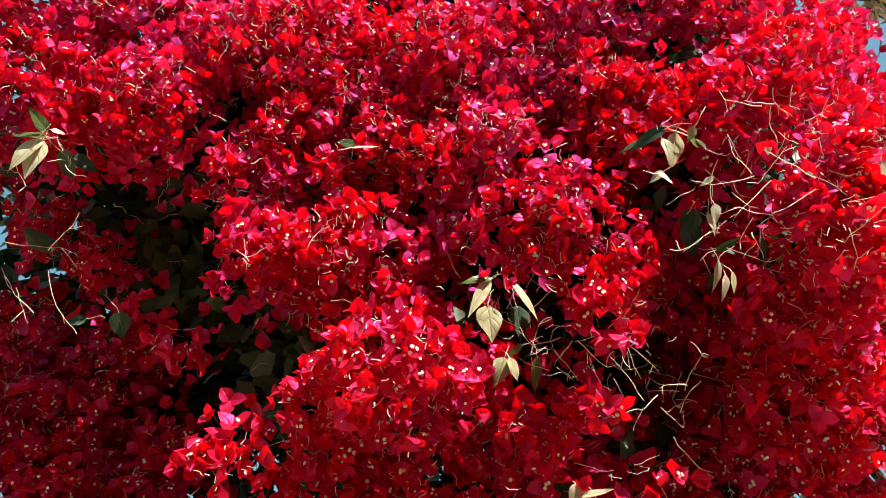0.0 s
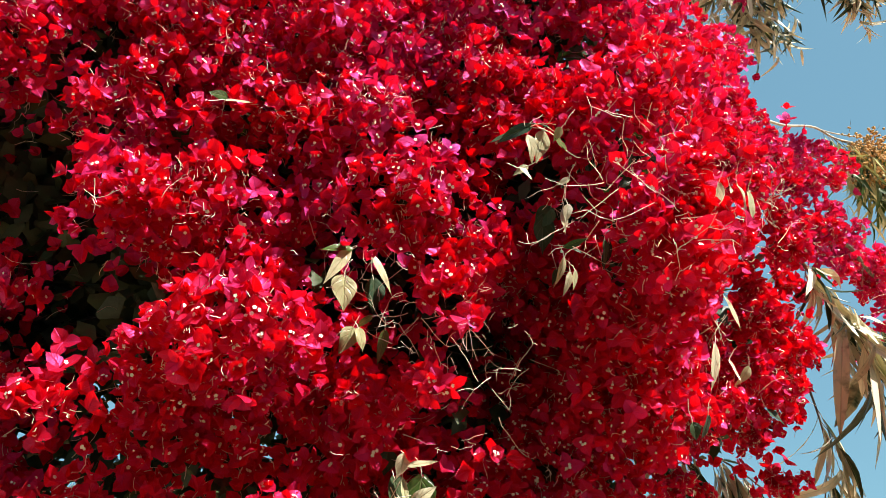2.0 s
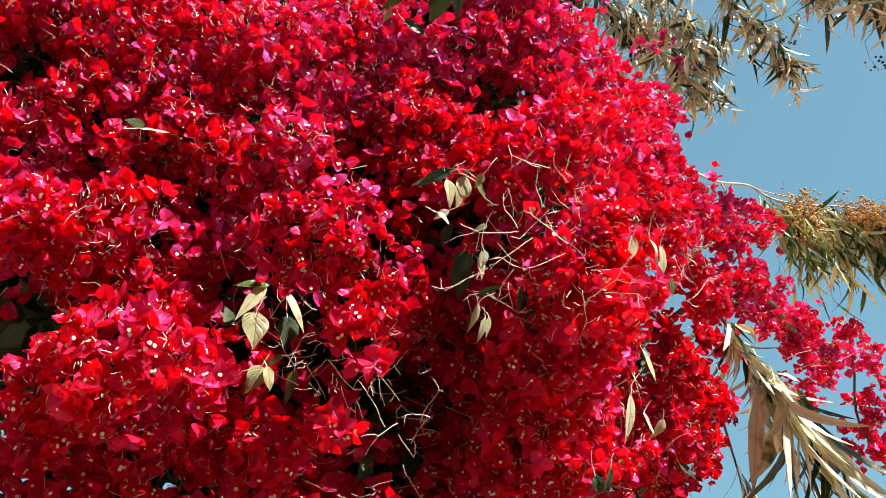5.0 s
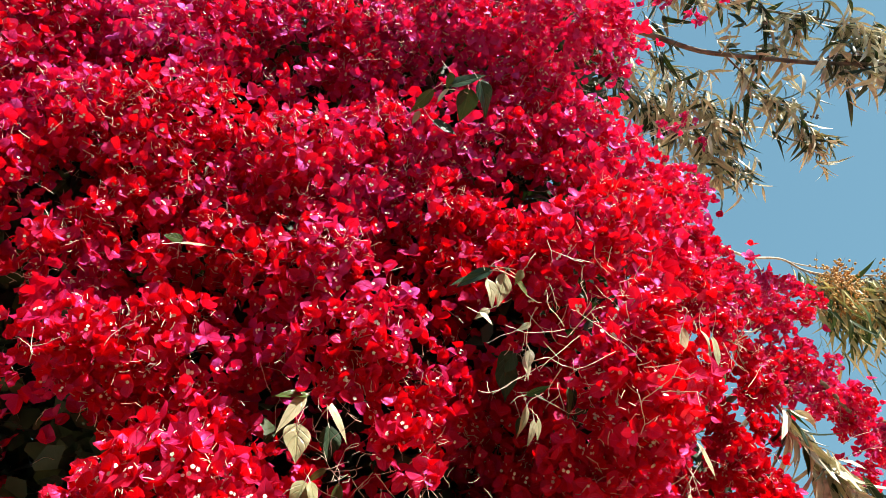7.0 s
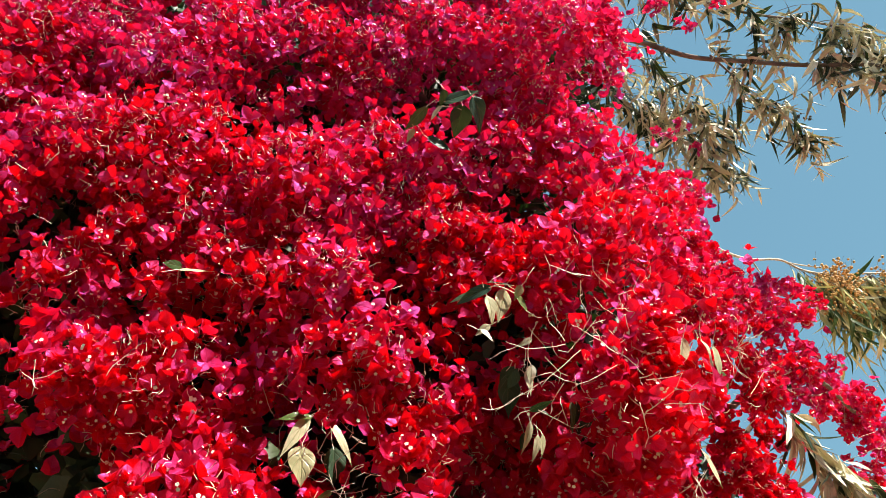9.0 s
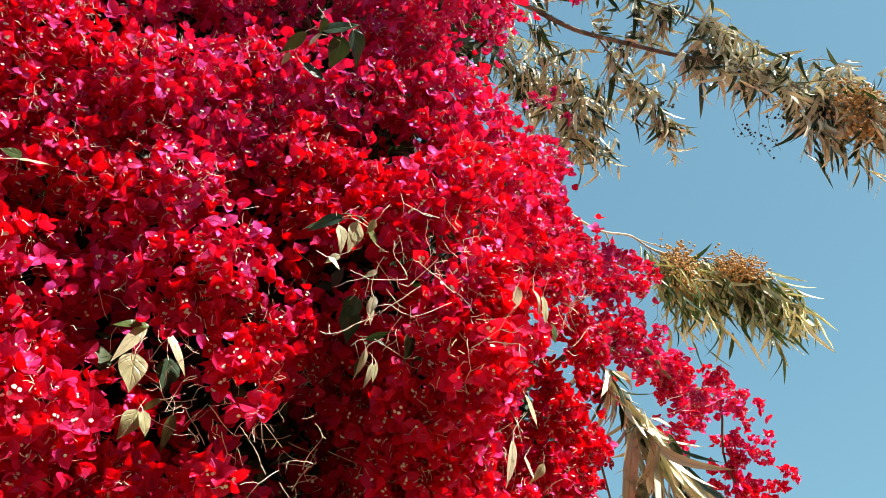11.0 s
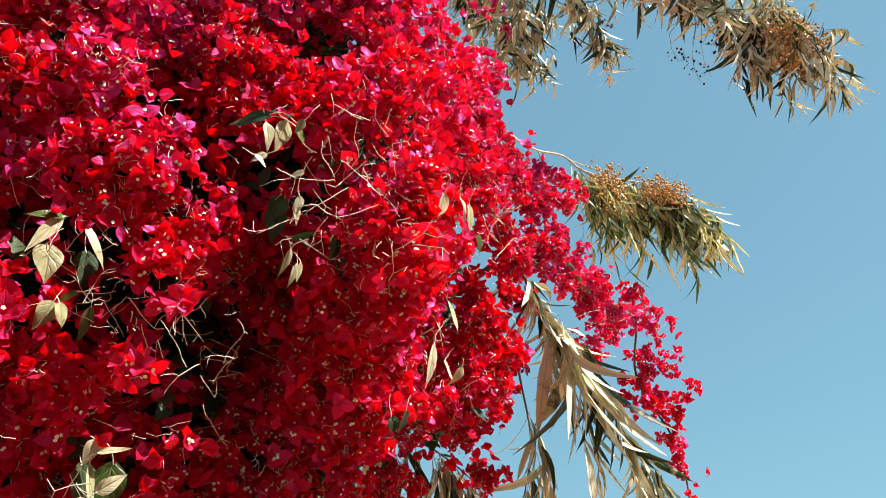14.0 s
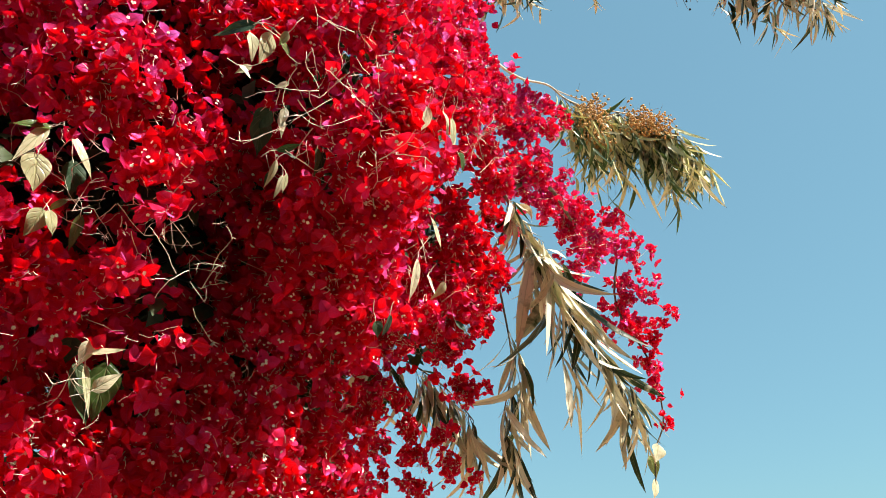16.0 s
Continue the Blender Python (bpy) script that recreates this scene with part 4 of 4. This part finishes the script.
GUM_SHAPES = [blade(1.0, rng.uniform(0.09, 0.14), GUM_PROFILE, rng.uniform(0.1, 0.6), rng.uniform(-0.4, 0.6), rng.uniform(-0.55, 0.55), 0.05) for _ in range(10)]
GUM_RIB = rib_of(7)
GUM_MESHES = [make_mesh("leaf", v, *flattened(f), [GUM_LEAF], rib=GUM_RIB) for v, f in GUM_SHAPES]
gum_single = [0]
gum_twigs, gum_leaves, olive_leaves = Heap(), Heap(), Heap()


def gum_leaf(at, way, length, own=False, broad=1.0, heap=gum_leaves):
    k = rng.integers(10)
    b = along_basis(way, rng.normal(0, 0.45, 3) + (0.35, -0.75, 0.4)) * length * np.array((broad, 1, broad))
    if own and gum_single[0] < 300:
        gum_single[0] += 1
        ob = new("leaf", GUM_MESHES[k])
        ob.parent = gum
        ob.matrix_local = Matrix([list(row) + [t] for row, t in zip(b, at - gum_off)] + [[0, 0, 0, 1]])
        return
    v, f = GUM_SHAPES[k]
    heap.add(v @ b.T + at - gum_off, f, rib=GUM_RIB)


def limb(name, points, thick, thin, per=5, sides=7, mat=GUM_BARK):
    pts = smooth_line(points, per)
    v, f = tube(pts - gum_off, np.linspace(thick, thin, len(pts)), sides)
    link_mesh(name, v, f, [mat], gum)
    return pts


def leafy(pts, first, sprigs, sprig_len, per_sprig, leaf_len, lean, own=False, spread=0.5, broad=1.0, heap=gum_leaves):
    """Sprigs that droop from a branch, each with hanging leaves. lean: the way in which the leaves hang."""
    n = len(pts)
    for _ in range(sprigs):
        i = min(int(n * rng.uniform(first, 1.0)), n - 1)
        p, d = pts[i].copy(), unit(np.asarray(lean) + rng.normal(0, spread, 3))
        line = [p.copy()]
        step = sprig_len * rng.uniform(0.5, 1.2) / 5
        for k in range(5):
            p = p + d * step
            d = unit(d + np.asarray(lean) * 0.25 + rng.normal(0, 0.15, 3))
            line.append(p.copy())
        v, f = tube(np.array(line) - gum_off, np.linspace(0.0016, 0.0007, 6), 3)
        gum_twigs.add(v, f)
        for k in range(per_sprig):
            j = rng.uniform(0.5, 5)
            a = line[int(j)] + (line[min(int(j) + 1, 5)] - line[int(j)]) * (j % 1)
            gum_leaf(a, unit(0.45 * np.asarray(lean) + (0.12, 0.0, -0.7) + rng.normal(0, 0.3, 3)), leaf_len * rng.uniform(0.55, 1.2), own, broad, heap)


BALL_FACES = []
for ix, sx in ((0, 1), (1, -1)):
    for iy, sy in ((2, 1), (3, -1)):
        for iz, sz in ((4, 1), (5, -1)):
            c8 = 6 + (4 if sx > 0 else 0) + (2 if sy > 0 else 0) + (1 if sz > 0 else 0)
            BALL_FACES += [(ix, iy, c8), (iy, iz, c8), (iz, ix, c8)] if sx * sy * sz > 0 else [(iy, ix, c8), (iz, iy, c8), (ix, iz, c8)]


def ball(c, r):
    v = np.array([(1, 0, 0), (-1, 0, 0), (0, 1, 0), (0, -1, 0), (0, 0, 1.2), (0, 0, -1.0)], float)
    v = np.concatenate([v, np.array([(sx, sy, sz) for sx in (-.6, .6) for sy in (-.6, .6) for sz in (-.6, .6)])])
    return v * r + c, BALL_FACES


def seed_cluster(centre, size, count, mat=CAPSULE, r=0.005):
    heap = Heap()
    for _ in range(count):
        p = np.array(centre) + np.clip(rng.normal(0, 1, 3), -1.7, 1.7) * np.array(size)
        v, f = ball(p - gum_off, r * rng.uniform(0.7, 1.3))
        heap.add(v, f)
        if rng.random() < 0.5:
            v, f = tube([p - gum_off, p - gum_off + rng.normal(0, 0.02, 3) + (0, 0, 0.01)], [0.0008, 0.0008], 3)
            gum_twigs.add(v, f)
    heap.link("seed_head", [mat], gum, "brown dry seed capsules" if mat is CAPSULE else "dark seed capsules", "stuff")


limb("trunk", [(1.6, 4.2, -0.05), (1.55, 4.1, 1.5), (1.3, 3.9, 3.0), (1.0, 3.4, 4.2), (0.8, 2.9, 5.2)], 0.16, 0.07, 5, 12)
limb("limb", [(1.3, 3.9, 3.0), (1.1, 3.0, 3.5), (0.9, 2.4, 3.8), TOP_LIMB[0]], 0.05, 0.014)
limb("limb", [(1.4, 4.0, 2.2), (1.2, 3.0, 2.7), (1.1, 2.4, 3.1), TIP_BRANCH[0]], 0.04, 0.009)
limb("limb", [(1.5, 4.05, 1.8), (1.4, 3.0, 2.3), (1.3, 2.4, 2.6), LOW_BRANCH[0]], 0.035, 0.009)
DOWN = np.array((0.15, 0.0, -1.0))
tip_pts = limb("branch", TIP_BRANCH, 0.010, 0.004, mat=SUNLIT_BARK)
top_pts = limb("branch", TOP_LIMB, 0.012, 0.003)
upper_pts = limb("branch", TOP_UPPER, 0.008, 0.003)
inner_pts = limb("branch", TOP_INNER, 0.006, 0.002)
drop_pts = limb("branch", TOP_DROP, 0.005, 0.0015)
low_pts = limb("branch", LOW_BRANCH, 0.007, 0.002)
lowin_pts = limb("branch", LOW_INNER, 0.005, 0.002)
lowback_pts = limb("branch", LOW_BACK, 0.005, 0.002)
leafy(low_pts[3:13], 0.0, 22, 0.08, 4, 0.10, (0.15, -0.2, -0.8), True, 0.5, 2.1)
leafy(low_pts[8:17], 0.0, 13, 0.16, 4, 0.25, (0.12, 0, -1), True, 0.35, 1.15)
leafy(low_pts[18:27], 0.0, 15, 0.12, 4, 0.21, (0.25, 0, -1), True, 0.35, 1.15)
leafy(lowin_pts[6:], 0.0, 11, 0.14, 4, 0.21, (0.05, 0, -1), True, 0.35, 1.15)
leafy(tip_pts, 0.66, 64, 0.40, 6, 0.19, (0.60, 0.0, -0.85), False, 0.25, 1.5, olive_leaves)
leafy(tip_pts, 0.66, 36, 0.24, 6, 0.17, (0.85, -0.1, -0.6), False, 0.25, 1.6, olive_leaves)
leafy(tip_pts, 0.62, 62, 0.52, 6, 0.17, (0.28, 0.0, -1.0), False, 0.22, 1.5, olive_leaves)
leafy(tip_pts, 0.58, 14, 0.42, 5, 0.14, (0.0, 0.0, -1.0), False, 0.25, 1.4, olive_leaves)
limb("branch", TIP_FORK, 0.005, 0.002, mat=SUNLIT_BARK)
limb("branch", TIP_TWIN, 0.005, 0.003, mat=SUNLIT_BARK)
arch_pts = limb("branch", TOP_ARCH, 0.003, 0.0012)
leafy(arch_pts, 0.7, 9, 0.10, 4, 0.09, (0.2, 0, -0.9), False, 0.4, 2.4)
leafy(top_pts, 0.45, 44, 0.15, 6, 0.08, (0.3, 0, -0.5), False, 0.7, 2.5)
leafy(top_pts, 0.25, 80, 0.19, 6, 0.08, (0.30, 0.15, 0.45), False, 0.6, 2.5)
leafy(top_pts, 0.72, 46, 0.28, 6, 0.10, (0.0, 0, -0.95), False, 0.5, 1.9)
leafy(upper_pts, 0.05, 78, 0.17, 6, 0.08, (0.2, 0.05, -0.25), False, 0.7, 2.4)
leafy(inner_pts, 0.1, 84, 0.24, 5, 0.085, (0.05, 0, -0.8), False, 0.6, 2.1)
leafy(drop_pts, 0.2, 38, 0.17, 5, 0.085, (0.15, 0, -0.8), False, 0.6, 2.1)
lowmid_pts = limb("branch", LOW_MID, 0.004, 0.0015)
leafy(lowmid_pts, 0.05, 6, 0.14, 3, 0.20, (0.1, 0, -1), False, 0.35, 1.2)
leafy(inner_pts[:18], 0.0, 50, 0.30, 5, 0.085, (0.7, 0, -0.35), False, 0.5, 2.1)
mid_pts = limb("branch", TOP_MID, 0.005, 0.0015)
leafy(mid_pts, 0.1, 50, 0.17, 5, 0.085, (0.25, 0, -0.5), False, 0.7, 2.1)
leafy(lowback_pts, 0.1, 30, 0.16, 4, 0.17, (0.1, 0, -1), False, 0.3, 1.3)
seed_cluster(tip_pts[-12] + (0.0, -0.06, -0.16), (0.075, 0.04, 0.10), 640, CAPSULE, 0.0075)
seed_cluster(tip_pts[-6] + (0.0, -0.10, -0.12), (0.10, 0.04, 0.05), 480, CAPSULE, 0.0075)
seed_cluster(top_pts[-10] + (0.02, -0.07, -0.13), (0.05, 0.03, 0.07), 460, CAPSULE, 0.0055)
seed_cluster(top_pts[-6] + (0.0, -0.07, -0.12), (0.055, 0.03, 0.06), 320, CAPSULE, 0.0055)
seed_cluster(drop_pts[-6] + (0.06, 0, 0.05), (0.025, 0.012, 0.015), 14, GREY_CAPSULE, 0.006)
seed_cluster(top_pts[-18] + (0.02, 0, -0.25), (0.035, 0.02, 0.05), 18, GREY_CAPSULE, 0.006)
for x, z, n in ((-0.05, 0.0, 16), (0.05, -0.08, 16), (0.12, -0.02, 12)):  # dark capsules on a bare hanging twig
    at = np.array(HANGING_CAPSULES) + (x, 0, z)
    seed_cluster(at, (0.035, 0.02, 0.04), n * 2 // 3, GREY_CAPSULE, 0.005)
    v, f = tube([at - gum_off + (0.02, 0, -0.06), at - gum_off, at - gum_off + (0.01, 0, 0.09), top_pts[-18] - gum_off], [0.001, 0.001, 0.0012, 0.0015], 3)
    gum_twigs.add(v, f)
gum_twigs.link("twig_tangle", [GUM_BARK], gum, "thin drooping twigs", "stuff")
olive_leaves.link("foliage", [OLIVE_LEAF], gum, "drooping olive-yellow leaves below the seed heads, light and shade in their colour", "stuff")
gum_leaves.link("foliage", [GUM_LEAF], gum, "drooping sickle-shaped grey-green leaves, light and shade in their colour", "stuff")


# ---- house eave ----
def box(name, lo, hi, mat, parent, m=Matrix(), bevel=0.006):
    bm = bmesh.new()
    bmesh.ops.create_cube(bm, size=1.0)
    lo, hi = Vector(lo), Vector(hi)
    for v in bm.verts:
        v.co = Vector([l + (h - l) * (c + 0.5) for l, h, c in zip(lo, hi, v.co)])
    bmesh.ops.bevel(bm, geom=bm.edges[:], offset=bevel, segments=2, affect="EDGES", profile=0.5)
    bm.transform(m)
    me = bpy.data.meshes.new(name)
    bm.to_mesh(me)
    bm.free()
    me.materials.append(mat)
    ob = new(name, me)
    ob.parent = parent
    return ob


house = tagged(new("house"), "house with a dark stepped tile canopy, unseen plaster wall and roof added to block sky", "house")
house.location = (1.8, -1.4, 0)
h_m = Matrix.Translation((-1.8, 1.4, 0))
# Wall and upper roof stay unseen; added this high to block sky light.
box("wall", (1.05, -2.85, -0.05), (3.4, -0.40, 3.30), PLASTER, house, h_m, 0.01)
box("roof", (0.90, -2.90, 3.30), (3.6, -0.25, 3.40), EAVE, house, h_m, 0.01)
for k in range(13):  # overlapping courses, each a little higher and farther out
    y1, z0 = 0.136 - 0.016 * k, 1.835 + 0.013 * k
    box("roof_tile", (0.578 - 0.026 * min(k, 5), -0.402, z0), (1.9, y1, z0 + 0.012), EAVE, house, h_m, 0.003)
for k in range(16):
    x0 = 0.607 + 0.046 * k
    box("tile_end", (x0 + 0.008, 0.132, 1.811), (x0 + 0.019, 0.1405, 1.834), TERRACOTTA, house, h_m, 0.003)
    box("roof_tile", (x0 + 0.021, 0.128, 1.808), (x0 + 0.052, 0.139, 1.834), EAVE, house, h_m, 0.003)
